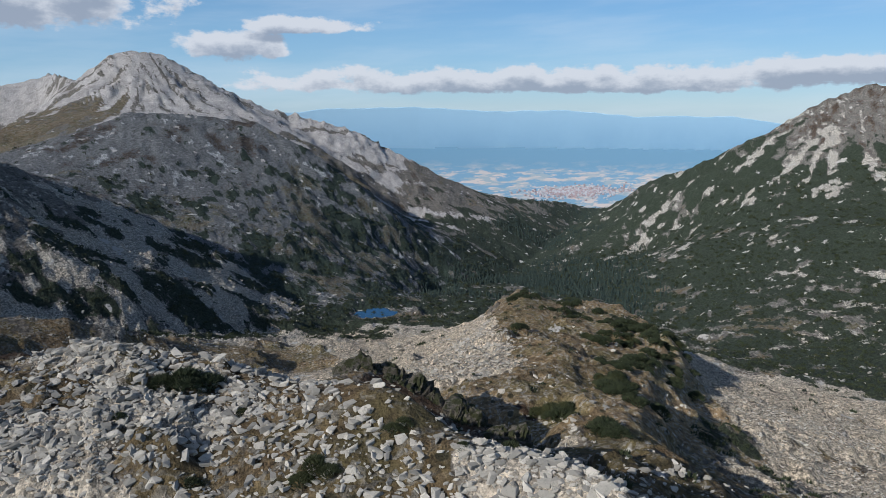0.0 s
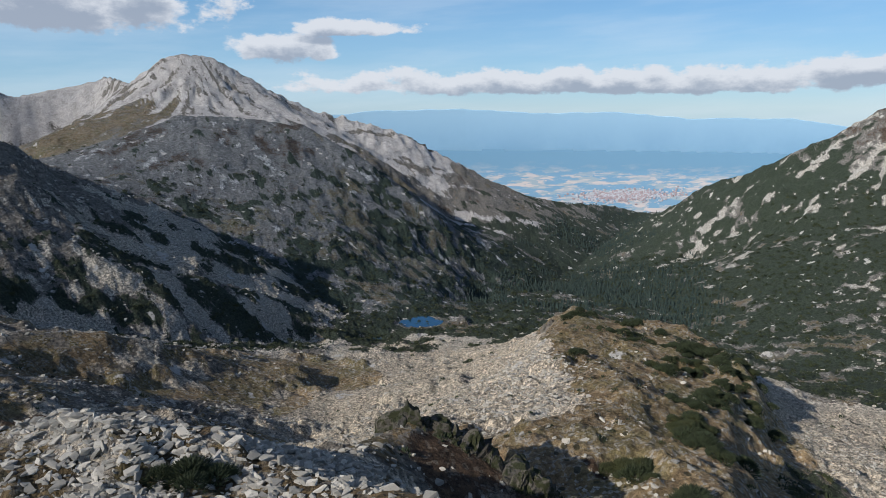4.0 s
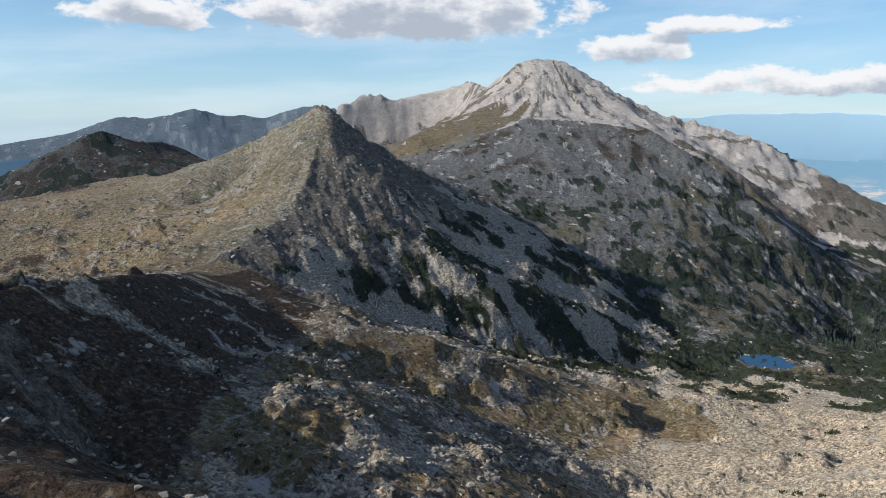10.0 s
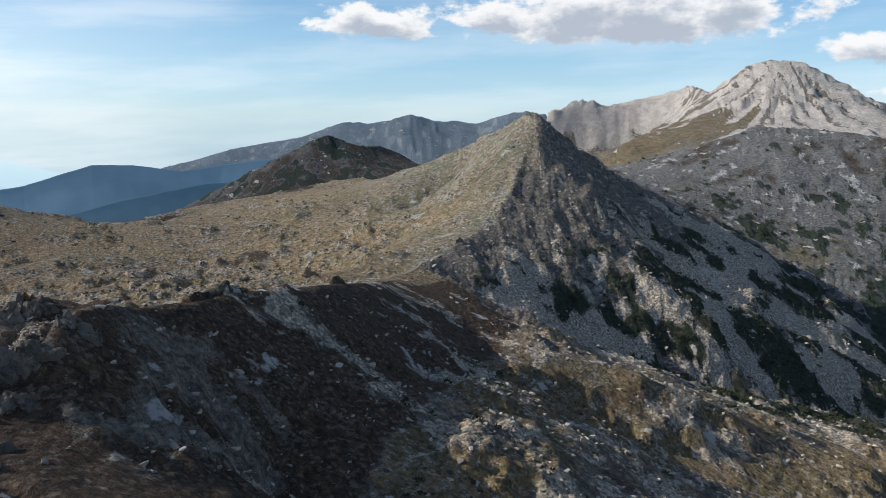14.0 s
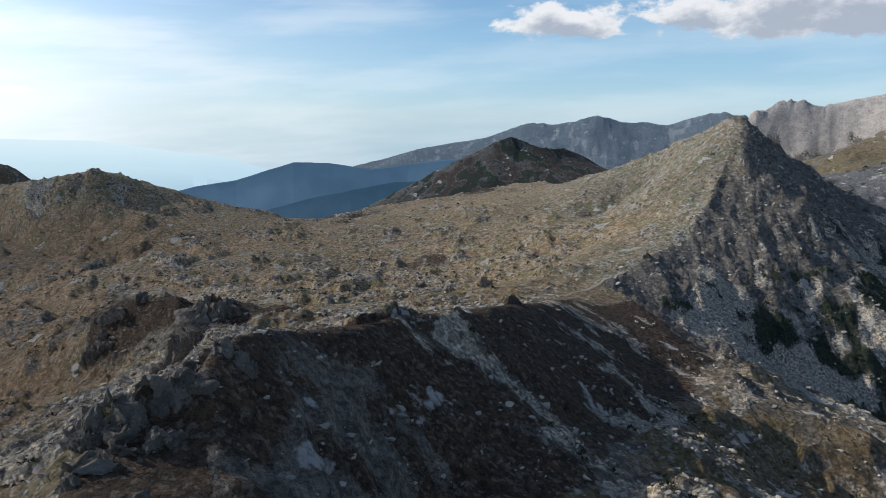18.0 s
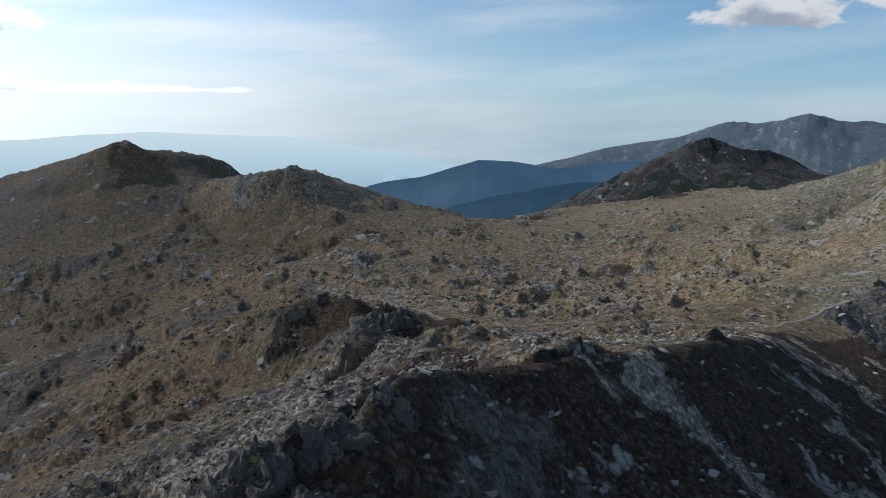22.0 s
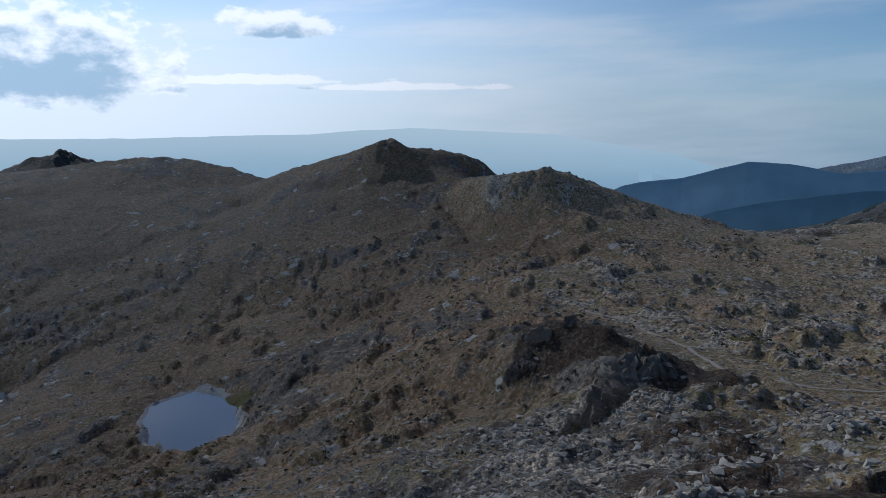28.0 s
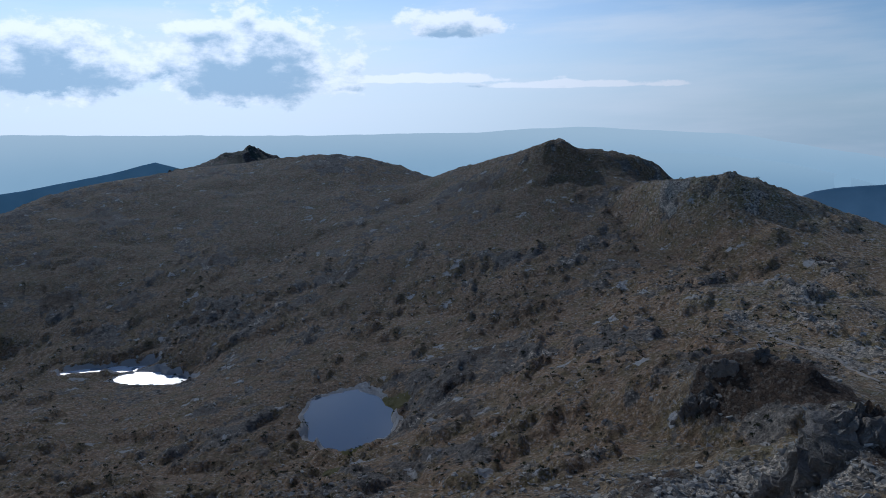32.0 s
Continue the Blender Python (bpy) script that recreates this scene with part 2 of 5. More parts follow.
line("south_ridge", 1.2, (-1963, -580, -172), (-2096, -724, -134), (-2090, -889, -107), (-2055, -1045, -124), (-1928, -1300, -146), (-1709, -1389, -169), (-1540, -1408, -190), (-1379, -1408, -221), (-1173, -1486, -260))
line("south_back", 2, (-2666, -311, -389), (-3005, -1404, -399), (-2288, -2012, -464), (-1517, -2095, -469))
line("e_peak", 1, (-2371, -1782, -201), (-2508, -1776, -203), (-2579, -1688, -141), (-2601, -1659, -151), (-2639, -1608, -118), (-2756, -1527, -180), (-2872, -1436, -259))
line("darkpeak", 1, (-2295, 971, -326), (-2281, 1089, -263), (-2269, 1211, -209), (-2243, 1327, -152), (-2211, 1442, -93), (-2184, 1523, -54), (-2137, 1626, -99), (-2143, 1752, -103), (-2131, 1846, -151), (-2123, 1933, -192))
line("darkpeak_foot", 2, (-1955, 1416, -234), (-2039, 1179, -276))
line("darkpeak_back", 2, (-2658, 1893, -342), (-2768, 1271, -491))
line("far_west", 1, (-4358, 1875, -338), (-4231, 2161, -202), (-4009, 2369, -168), (-3895, 2465, -134), (-3771, 2567, -66), (-3706, 2664, -19), (-3587, 2744, -51), (-3380, 2925, 16), (-3266, 3055, -38), (-3245, 3151, -19), (-3165, 3233, -50), (-3037, 3287, -2), (-2892, 3418, 41), (-2774, 3451, 12), (-2560, 3495, -66))
line("far_west_spur", 1, (-3380, 2925, 16), (-3213, 2735, -130), (-2980, 2700, -267))
line("far_west_spur_b", 1, (-3037, 3287, -2), (-2898, 3075, -153), (-2768, 2991, -261))



def hashed(i, j, seed):
    h = (i * 374761393 + j * 668265263 + seed * 1274126177) & 0xFFFFFFFF
    h = ((h ^ (h >> 13)) * 1103515245) & 0xFFFFFFFF
    return ((h ^ (h >> 16)) & 0xFFFF).astype(np.float32) / 65535.0


def vnoise(x, y, size, seed=0):
    """Smooth value noise, -1 to 1, with lumps of about that size."""
    u, v = x / size + 1000.0 + seed * 17.3, y / size + 1000.0 - seed * 9.1
    i, j = np.floor(u).astype(np.int64), np.floor(v).astype(np.int64)
    a, b = (u - i).astype(np.float32), (v - j).astype(np.float32)
    a, b = a * a * a * (a * (a * 6 - 15) + 10), b * b * b * (b * (b * 6 - 15) + 10)
    p, q = hashed(i, j, seed), hashed(i + 1, j, seed)
    r, s = hashed(i, j + 1, seed), hashed(i + 1, j + 1, seed)
    return 2 * ((p + (q - p) * a) * (1 - b) + (r + (s - r) * a) * b) - 1


def fbm(x, y, size, octaves=4, seed=0, gain=0.5):
    total, amp, norm = 0.0, 1.0, 0.0
    for k in range(octaves):
        c, s = math.cos(0.6 * k + seed), math.sin(0.6 * k + seed)
        total = total + amp * vnoise(c * x - s * y, s * x + c * y, size / 2.03 ** k, seed + 7 * k)
        norm, amp = norm + amp, amp * gain
    return total / norm


def ridged(x, y, size, octaves=4, seed=0, gain=0.5):
    """0 to 1 with sharp crests."""
    total, amp, norm = 0.0, 1.0, 0.0
    for k in range(octaves):
        c, s = math.cos(0.7 * k + seed), math.sin(0.7 * k + seed)
        total = total + amp * (1 - np.abs(vnoise(c * x - s * y, s * x + c * y, size / 2.07 ** k, seed + 5 * k)))
        norm, amp = norm + amp, amp * gain
    return total / norm


def step(v, lo, hi):
    t = np.clip((v - lo) / (hi - lo), 0, 1)
    return t * t * (3 - 2 * t)


for k, bearing in enumerate(range(-180, 180, 30)):
    if bearing != 0:
        q, r = radians(bearing), radians(bearing + 30)
        if bearing == -30:
            r = radians(-4)
        ring, deep = (3650, -560) if bearing in (-90, -60) else (4400, -850)
        line("outer", 2, (ring * math.sin(q), ring * math.cos(q), deep), (ring * math.sin(r), ring * math.cos(r), deep))
line("outer", 2, (1800, 4000, -850), (2300, 3600, -850))
line("behind", 2, (-100, -150, -140), (300, -200, -180), (700, 100, -250))
line("behind", 2, (-300, -700, -300), (500, -900, -380), (1300, -200, -400))

GROUPS = ("pale", "dark", "grassy", "east", "moor", "south", "near", "bowl", "knob", "valley", "cone", "outer", "twin", "far")
KINDS = {"vihren": 0, "kutelo": 0, "west": 0, "hvoynati": 1, "muratov": 2, "todorka": 3, "right_valley": 9, "right_foot": 7, "plateau": 4, "rim": 6,
         "crest": 6, "under": 8, "slope": 5, "bluff": 6, "spur_dark": 6, "spur": 8, "hollow": 8, "bowl": 7, "knob": 8, "ridge_knob": 8, "lake": 9,
         "pond": 5, "pond2": 5, "south": 5, "sum": 5, "e_peak": 12, "far": 13, "darkpeak": 10, "outer": 11, "behind": 6}


def group_of(name):
    while name not in KINDS:
        name = name.rpartition("_")[0]
    return KINDS[name]


# A skin is stretched over the lines on a grid, coarse to fine, and each group's share is spread in the same way.
SPAN, CELL = 4608.0, 8.0


def stretched(places, values, cell, rounds=70):
    """A smooth sheet over the square that takes the values at the places."""
    sheet = None
    for level in (64, 32, 16, 8, 4, 2, 1):
        size = cell * level
        if size > 520:
            continue
        n = int(2 * SPAN / size) + 1
        ij = np.clip(((places + SPAN) / size).round().astype(int), 0, n - 1)
        flat = ij[:, 0] * n + ij[:, 1]
        count = np.bincount(flat, minlength=n * n).astype(np.float32)
        held = (np.bincount(flat, values, n * n) / np.maximum(count, 1)).astype(np.float32).reshape(n, n)
        fixed = (count > 0).reshape(n, n)
        if sheet is None:
            sheet = np.full((n, n), values.mean(), np.float32)
        else:
            k = np.clip(np.arange(n) / 2.0, 0, sheet.shape[0] - 1)
            k0 = np.minimum(k.astype(int), sheet.shape[0] - 2)
            f = (k - k0).astype(np.float32)
            rows = sheet[k0] * (1 - f)[:, None] + sheet[k0 + 1] * f[:, None]
            sheet = rows[:, k0] * (1 - f) + rows[:, k0 + 1] * f
        for _ in range(rounds):
            p = np.pad(sheet, 1, mode="edge")
            sheet = np.where(fixed, held, 0.25 * (p[:-2, 1:-1] + p[2:, 1:-1] + p[1:-1, :-2] + p[1:-1, 2:]))
    return sheet


def sampled(sheet, cell, x, y):
    """The sheet at x, y, smoothed by a quadratic spline."""
    n = sheet.shape[0]
    u, v = np.clip((x + SPAN) / cell, 1, n - 2.001), np.clip((y + SPAN) / cell, 1, n - 2.001)
    i, j = np.clip(np.round(u).astype(np.int32), 1, n - 2), np.clip(np.round(v).astype(np.int32), 1, n - 2)
    a, b = (u - i).astype(np.float32), (v - j).astype(np.float32)
    wa, wb = (0.5 * (0.5 - a) ** 2, 0.75 - a * a, 0.5 * (0.5 + a) ** 2), (0.5 * (0.5 - b) ** 2, 0.75 - b * b, 0.5 * (0.5 + b) ** 2)
    flat, out = sheet.ravel(), 0.0
    for k in range(3):
        for m in range(3):
            out = out + wa[k] * wb[m] * flat[(i + k - 1) * n + j + m - 1]
    return out


laid, laid_z, laid_group = [], [], []
for name, _, pts in LAND:
    for p, q in zip(pts[:-1], pts[1:]):
        m = max(2, int(np.hypot(*(q - p)[:2]) / 5))
        for f in np.linspace(0, 1, m):
            laid.append(p[:2] + f * (q - p)[:2])
            laid_z.append(p[2] + f * (q - p)[2])
            laid_group.append(group_of(name))
            if name in ("sum_ridge", "south_ridge", "plateau_edge"):      # round-backed ridges
                d = (q - p)[:2] / max(np.hypot(*(q - p)[:2]), 1e-6)
                for side_step, drop in ((-30, 3), (30, 3), (-15, 1), (15, 1)):
                    laid.append(p[:2] + f * (q - p)[:2] + side_step * np.array([-d[1], d[0]]))
                    laid_z.append(p[2] + f * (q - p)[2] - drop)
                    laid_group.append(group_of(name))
laid, laid_z, laid_group = np.array(laid), np.array(laid_z), np.array(laid_group)
skin = stretched(laid, laid_z, CELL)
shares = [stretched(laid, (laid_group == k).astype(float), 36.0, 40) for k in range(len(GROUPS))]


def broad(x, y):
    """The land's large forms at x, y."""
    return sampled(skin, CELL, np.asarray(x, np.float32), np.asarray(y, np.float32))


def share_of_groups(x, y):
    return np.stack([sampled(s, 36.0, x, y) for s in shares])


WATERS = (  # name, middle x, y, height, half length, half width, turn
    ("lake", -126, 1264, -378, 46, 29, 0.1),
    ("tarn", -203, 1146, -376, 36, 17, 0.75),
    ("pond", -857, -205, -309, 74, 50, 0.47),
    ("white_pond", -1012, -640, -385, 66, 32, 1.75),
    ("white_pond_arm", -1026, -742, -385, 58, 16, 2.15),
)


TRAIL = (  # the footpath along the rim
    (-960, 215), (-906, 225), (-850, 262), (-718, 280), (-605, 290), (-559, 322), (-551, 400), (-558, 470), (-566, 525), (-592, 590), (-630, 654),
)


def knolls(x, y):
    """Where knolls of bare rock stand out of the turf."""
    return step(fbm(x, 1.25 * y, 52, 4, 45) + 0.6 * fbm(x, y, 240, 2, 49), 0.02, 0.28)


def land(x, y, h=None):
    """The full height of the land, with its gullies, hummocks and broken rock, and how steep its large forms are."""
    shape = np.shape(x)
    x, y = np.asarray(x, np.float32).ravel(), np.asarray(y, np.float32).ravel()
    sway = 3 + 11 * step(np.hypot(x, y), 350, 900)
    wx, wy = x + sway * fbm(x, y, 130, 2, 31), y + sway * fbm(x, y, 130, 2, 32)
    h = broad(wx, wy)
    e = 12.0
    gx, gy = (broad(wx + e, wy) - h) / e, (broad(wx, wy + e) - h) / e
    steep = np.hypot(gx, gy)
    far = np.hypot(x, y)
    crag = step(steep, 0.35, 0.85)
    near = 1 - step(far, 500, 1500)
    big = 1 + 0.9 * step(far, 900, 2200)
    # gullies that run down the slope: noise stretched along the fall line
    n = np.maximum(steep, 0.05)
    ux, uy = gx / n, gy / n
    along, across = x * ux + y * uy, -x * uy + y * ux
    own = [sampled(shares[k], 36.0, x, y) for k in range(len(GROUPS))]
    under = own[8] * step(-(x + 285) * 0.84 - (y - 330) * 0.54, -20, 20) * step(-x, 100, 160)
    lee = step(own[6] + under, 0.3, 0.7) * step(-gx - gy, 0.0, 0.25)
    calm = 1 - 0.65 * lee - 0.75 * step(own[5], 0.3, 0.7) - 0.7 * step(own[10], 0.3, 0.7)
    h = h + calm * big * crag * 20 * (ridged(x, y, 115, 4, 3) - 0.62)
    cliffs = step(own[2], 0.3, 0.7) * crag * step(gx + gy, -0.1, -0.5)
    h = h + cliffs * 26 * step(np.hypot(x + 761, y - 976), 25, 110) * (ridged(x, y, 84, 5, 19, 0.6) - 0.62)
    for k, cx, cy, wide, tall in ((2, -761, 976, 95, 16), (0, -1100, 2715, 80, 44), (3, 1305, 2260, 80, 20), (1, -760, 2120, 60, 14)):
        r, q = np.hypot(x - cx, y - cy), np.arctan2(x - cx, y - cy)
        mine = step(own[k], 0.3, 0.65) * step(steep, 0.25, 0.7) * step(r, 20, 160) * (1 - step(r, 950, 1300))
        h = h + mine * tall * (ridged(q * 420 + (35 if k == 0 else 75) * fbm(x, y, 190, 3, 6), r * 0.42, wide, 4, 12 + k, 0.6) - 0.62)
    h = h + calm * big * step(steep, 0.15, 0.6) * 6.5 * (ridged(x + 9 * vnoise(x, y, 30, 8), y, 44, 3, 11) - 0.6)
    h = h + crag * 4.0 * (ridged(x + 0.4 * y, y - 0.4 * x, 22, 3, 15) - 0.6) * (1 - 0.6 * step(far, 1600, 2600))
    h = h + 2.6 * fbm(x, y, 70, 3, 21) * (0.5 + crag)
    # hummocks and ledges on the gentle ground
    beside = np.full(x.shape, 1e9, np.float32)
    for p, q in zip(TRAIL[:-1], TRAIL[1:]):
        dx, dy = q[0] - p[0], q[1] - p[1]
        f = np.clip(((x - p[0]) * dx + (y - p[1]) * dy) / (dx * dx + dy * dy), 0, 1)
        beside = np.minimum(beside, np.hypot(x - p[0] - f * dx, y - p[1] - f * dy))
    even = 1 - 0.9 * (1 - step(beside, 14, 45))
    h = h + (1 - 0.7 * crag) * 7.5 * even * (1 - 0.9 * lee) * (1 + 0.35 * step(own[5] + own[4], 0.3, 0.7)) * knolls(x, y) * (0.42 + 0.75 * ridged(x, y, 17, 3, 43, 0.5) ** 2) * (1 - 0.6 * step(far, 900, 2000))
    h = h + (1 - crag) * 3.0 * (ridged(x, y, 85, 3, 47) - 0.6)
    h = h + (8 * step(own[5], 0.35, 0.65) + 3.5 * step(own[4], 0.35, 0.65)) * even * (ridged(0.9 * x + 0.45 * y, 0.24 * (0.9 * y - 0.45 * x), 75, 3, 44) - 0.6)
    h = h + near * (1 - 0.75 * lee) * (1 - 0.7 * step(own[7], 0.3, 0.7)) * (0.55 + 1.3 * crag) * (ridged(x, y, 11, 4, 51, 0.6) - 0.6) * 1.7
    slab = (1 - step(np.hypot(x + 280, (y - 208) * 0.8) + 12 * fbm(x, y, 30, 3, 58), 30, 58)) * step(x + y + 85, 0, 14)
    tilt = x * 0.5 + h * 1.1 + 5 * fbm(x, y, 26, 3, 57)
    h = h + slab * (3.2 * (np.abs((tilt / 9) % 1 - 0.5) * 2 - 0.5) + 3.0 * (ridged(x + 0.6 * y, y - 0.4 * x, 13, 3, 56) - 0.6))
    for _, cx, cy, cz, a, b, turn in WATERS:
        c, s = math.cos(turn), math.sin(turn)
        u, v = (c * (x - cx) + s * (y - cy)) / a, (-s * (x - cx) + c * (y - cy)) / b
        d = np.sqrt(u * u + v * v) * (1 + (0.55 if cz < -380 else 0.3) * fbm(x, y, a * 0.8, 4, 61))
        h = h + (cz - 2.5 - h) * (1 - step(d, 0.9, 1.08))
        h = np.where((d > 1.0) & (d < 1.6), np.maximum(h, cz + 0.1 * (d - 1.0) * a), h)
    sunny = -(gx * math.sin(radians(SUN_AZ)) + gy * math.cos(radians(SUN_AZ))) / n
    return h.reshape(shape), steep.reshape(shape), sunny.reshape(shape)


# ---- the sheet of ground: rays and rings round the start of the flight, closer together on steep ground ----
COLS, ROWS, FINE_LEFT, FINE_RIGHT = 1420, 540, -152.0, 56.0
MID = (0.0, -30.0)
bearings = np.radians(np.concatenate([np.linspace(FINE_LEFT, FINE_RIGHT, COLS), np.linspace(FINE_RIGHT, FINE_LEFT + 360, 90)[1:]]))
few = np.radians(np.linspace(FINE_LEFT, FINE_LEFT + 360, 361))
rings = np.exp(np.linspace(math.log(22.0), math.log(4950.0), 330))
fx, fy = MID[0] + np.sin(few)[:, None] * rings, MID[1] + np.cos(few)[:, None] * rings
fh = broad(fx, fy).reshape(fx.shape)
run = np.sqrt(np.diff(rings)[None] ** 2 + (2.0 * np.diff(fh, axis=1)) ** 2) / rings[None, 1:]
kern = np.ones(15) / 15
run = np.stack([np.convolve(np.concatenate([c[-8:-1], c, c[1:8]]), kern, "valid") for c in run.T], 1)
weight = np.interp(rings[1:], [22, 80, 110, 900, 1500, 2900, 3300, 4950], [0.12, 0.2, 1.0, 1.0, 1.25, 1.25, 0.6, 0.6])
total = np.concatenate([np.zeros((len(few), 1)), np.cumsum((run + 0.004) * weight, axis=1)], 1)
radii = np.stack([np.interp(np.linspace(0, row[-1], ROWS), row, rings) for row in total])
radii = np.stack([np.interp(bearings, few, radii[:, k]) for k in range(ROWS)], 1)
gx, gy = MID[0] + np.sin(bearings)[:, None] * radii, MID[1] + np.cos(bearings)[:, None] * radii
gz, gsteep, gsunny = land(gx, gy)
gshare = share_of_groups(gx, gy)


def mesh_from(name, co, quads, tris=None, smooth=True):
    """A mesh from rows of places and of corners, fast."""
    me = bpy.data.meshes.new(name)
    q, n = (0 if quads is None else len(quads)), (0 if tris is None else len(tris))
    loops = np.concatenate(([np.asarray(quads).ravel()] if q else []) + ([np.asarray(tris).ravel()] if n else [])).astype(np.int32)
    me.vertices.add(len(co))
    me.vertices.foreach_set("co", np.ascontiguousarray(co, np.float32).ravel())
    me.loops.add(len(loops))
    me.loops.foreach_set("vertex_index", loops)
    me.polygons.add(q + n)
    me.polygons.foreach_set("loop_start", np.concatenate([np.arange(q) * 4, q * 4 + np.arange(n) * 3]).astype(np.int32))
    me.polygons.foreach_set("use_smooth", np.full(q + n, smooth))
    me.update(calc_edges=True)
    return me


def material(name, rough=0.95):
    m = bpy.data.materials.new(name)
    m.use_nodes = True
    t = m.node_tree
    t.nodes.clear()
    out = t.nodes.new("ShaderNodeOutputMaterial")
    bsdf = t.nodes.new("ShaderNodeBsdfPrincipled")
    bsdf.inputs["Roughness"].default_value = rough
    bsdf.inputs["Specular IOR Level"].default_value = 0.2
    bsdf.inputs["Diffuse Roughness"].default_value = 1.0
    link(t, bsdf.outputs[0], out.inputs[0])
    geo = t.nodes.new("ShaderNodeNewGeometry")
    return m, t, bsdf, geo.outputs["Position"]


def bump(t, bsdf, height, strength, distance):
    n = node(t, "ShaderNodeBump", Strength=strength, Distance=distance)
    link(t, height, n.inputs["Height"])
    link(t, n.outputs[0], bsdf.inputs["Normal"])


def voronoi(t, vec, scale, out="Color"):
    n = t.nodes.new("ShaderNodeTexVoronoi")
    n.inputs["Scale"].default_value = scale
    link(t, vec, n.inputs["Vector"])
    return n.outputs[out]


# ---- what covers the ground ----
def radial(x, y, cx, cy, wide, long, seed):
    """Streaks that run straight down from a summit."""
    r, a = np.hypot(x - cx, y - cy), np.arctan2(x - cx, y - cy)
    return vnoise(a * 350.0 + 0.12 * r, r * wide / long, wide, seed)


SUMMITS = ((2, -761, 976), (0, -1100, 2715), (3, 1305, 2260), (10, -2184, 1523), (1, -760, 2120))


def trail_gap(x, y):
    """How far the footpath is."""
    out = np.full(x.shape, 1e9, np.float32)
    for p, q in zip(TRAIL[:-1], TRAIL[1:]):
        dx, dy = q[0] - p[0], q[1] - p[1]
        f = np.clip(((x - p[0]) * dx + (y - p[1]) * dy) / (dx * dx + dy * dy), 0, 1)
        out = np.minimum(out, np.hypot(x - p[0] - f * dx, y - p[1] - f * dy))
    return out


def covers(x, y, z, steep, sunny, share):
    """Shares of scree, bare rock, dry grass, brown heath, dwarf pine and marble over the ground."""
    x, y = x.astype(np.float32), y.astype(np.float32)
    s = {name: share[k] for k, name in enumerate(GROUPS)}
    s["cone"] = s["cone"] + s["twin"]
    streak = fbm(x * 0.785 + y * 0.62, (y * 0.785 - x * 0.62) * 0.22, 30, 3, 77)
    for k, cx, cy in SUMMITS:
        m = step(share[k], 0.35, 0.6)
        streak = streak + (0.75 * radial(x, y, cx, cy, 26, 150, 80 + k) + 0.4 * radial(x, y, cx, cy, 11, 60, 90 + k) - streak) * m
    n1, n2, n3, n4 = fbm(x, y, 95, 4, 101), fbm(x, y, 34, 4, 102), fbm(x, y, 48, 5, 103), fbm(x, y, 16, 4, 104)
    crag = step(steep, 0.45, 0.95)
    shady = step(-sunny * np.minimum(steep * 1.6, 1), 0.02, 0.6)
    n5, knob_rock = fbm(x, y, 22, 4, 106), knolls(x, y) * (0.35 + 0.65 * step(ridged(x, y, 17, 3, 43), 0.5, 0.8))
    woody = step(s["dark"] + s["east"] + s["valley"] + s["grassy"], 0.4, 0.8)
    low = step(-z, 120, 330)
    bowl = step(s["bowl"], 0.3, 0.6)
    crest = (1 - step(np.hypot((x + 20) * 0.8, y - 140), 60, 190)) * step(x, -125, -92)
    rocky = s["moor"] + s["south"]
    scree = 0.25 * crag + 0.95 * streak * step(steep, 0.2, 0.6) + 1.25 * bowl + 0.7 * n2 * (1 - bowl) + 0.45 * crest + 0.4 * n1 + 0.3 * n4
    scree = scree + 0.5 * n5 * woody - 0.55 * s["moor"] - 0.85 * s["south"] - 0.25 * s["dark"] - 0.1 * s["near"] - 0.3 * s["valley"] - 0.5 * s["knob"] - 0.45 * s["cone"] - 0.35 * s["east"]
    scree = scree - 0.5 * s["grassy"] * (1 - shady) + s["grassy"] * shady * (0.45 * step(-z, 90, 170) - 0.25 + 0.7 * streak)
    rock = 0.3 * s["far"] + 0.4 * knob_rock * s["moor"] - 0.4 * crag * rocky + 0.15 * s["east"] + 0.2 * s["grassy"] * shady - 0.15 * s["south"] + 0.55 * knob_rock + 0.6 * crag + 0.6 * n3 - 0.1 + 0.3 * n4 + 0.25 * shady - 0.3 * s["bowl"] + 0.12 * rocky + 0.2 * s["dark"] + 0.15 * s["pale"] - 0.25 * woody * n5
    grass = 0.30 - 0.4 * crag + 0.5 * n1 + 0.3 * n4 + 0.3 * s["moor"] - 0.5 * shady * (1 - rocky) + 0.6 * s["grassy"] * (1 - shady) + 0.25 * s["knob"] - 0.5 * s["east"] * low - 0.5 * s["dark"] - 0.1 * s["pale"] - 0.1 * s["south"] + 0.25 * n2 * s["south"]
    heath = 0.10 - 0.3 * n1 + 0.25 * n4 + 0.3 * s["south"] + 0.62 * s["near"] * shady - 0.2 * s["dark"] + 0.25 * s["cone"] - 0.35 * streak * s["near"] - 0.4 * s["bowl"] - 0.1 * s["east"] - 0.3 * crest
    pine = -0.62 + 1.2 * n3 * (1 - 0.6 * woody) + (1.5 * n5 - 0.12) * woody + 0.5 * fbm(x, y, 130, 3, 140) + 0.35 * n4 + low * (1.15 * s["dark"] + 1.05 * s["east"] + 1.05 * s["valley"] + 0.9 * s["grassy"] * shady) + 0.55 * s["cone"] + 0.25 * s["dark"] * step(-z, 30, 120) + 0.25 * s["east"] * step(-z, 0, 120) + 0.5 * s["knob"] * step(x, 40, 160) + (0.75 + 0.8 * n5) * s["bowl"] * step(-z, 270, 350)
    pine = pine + s["grassy"] * shady * step(-z, 110, 190) * (0.1 - 0.6 * streak)
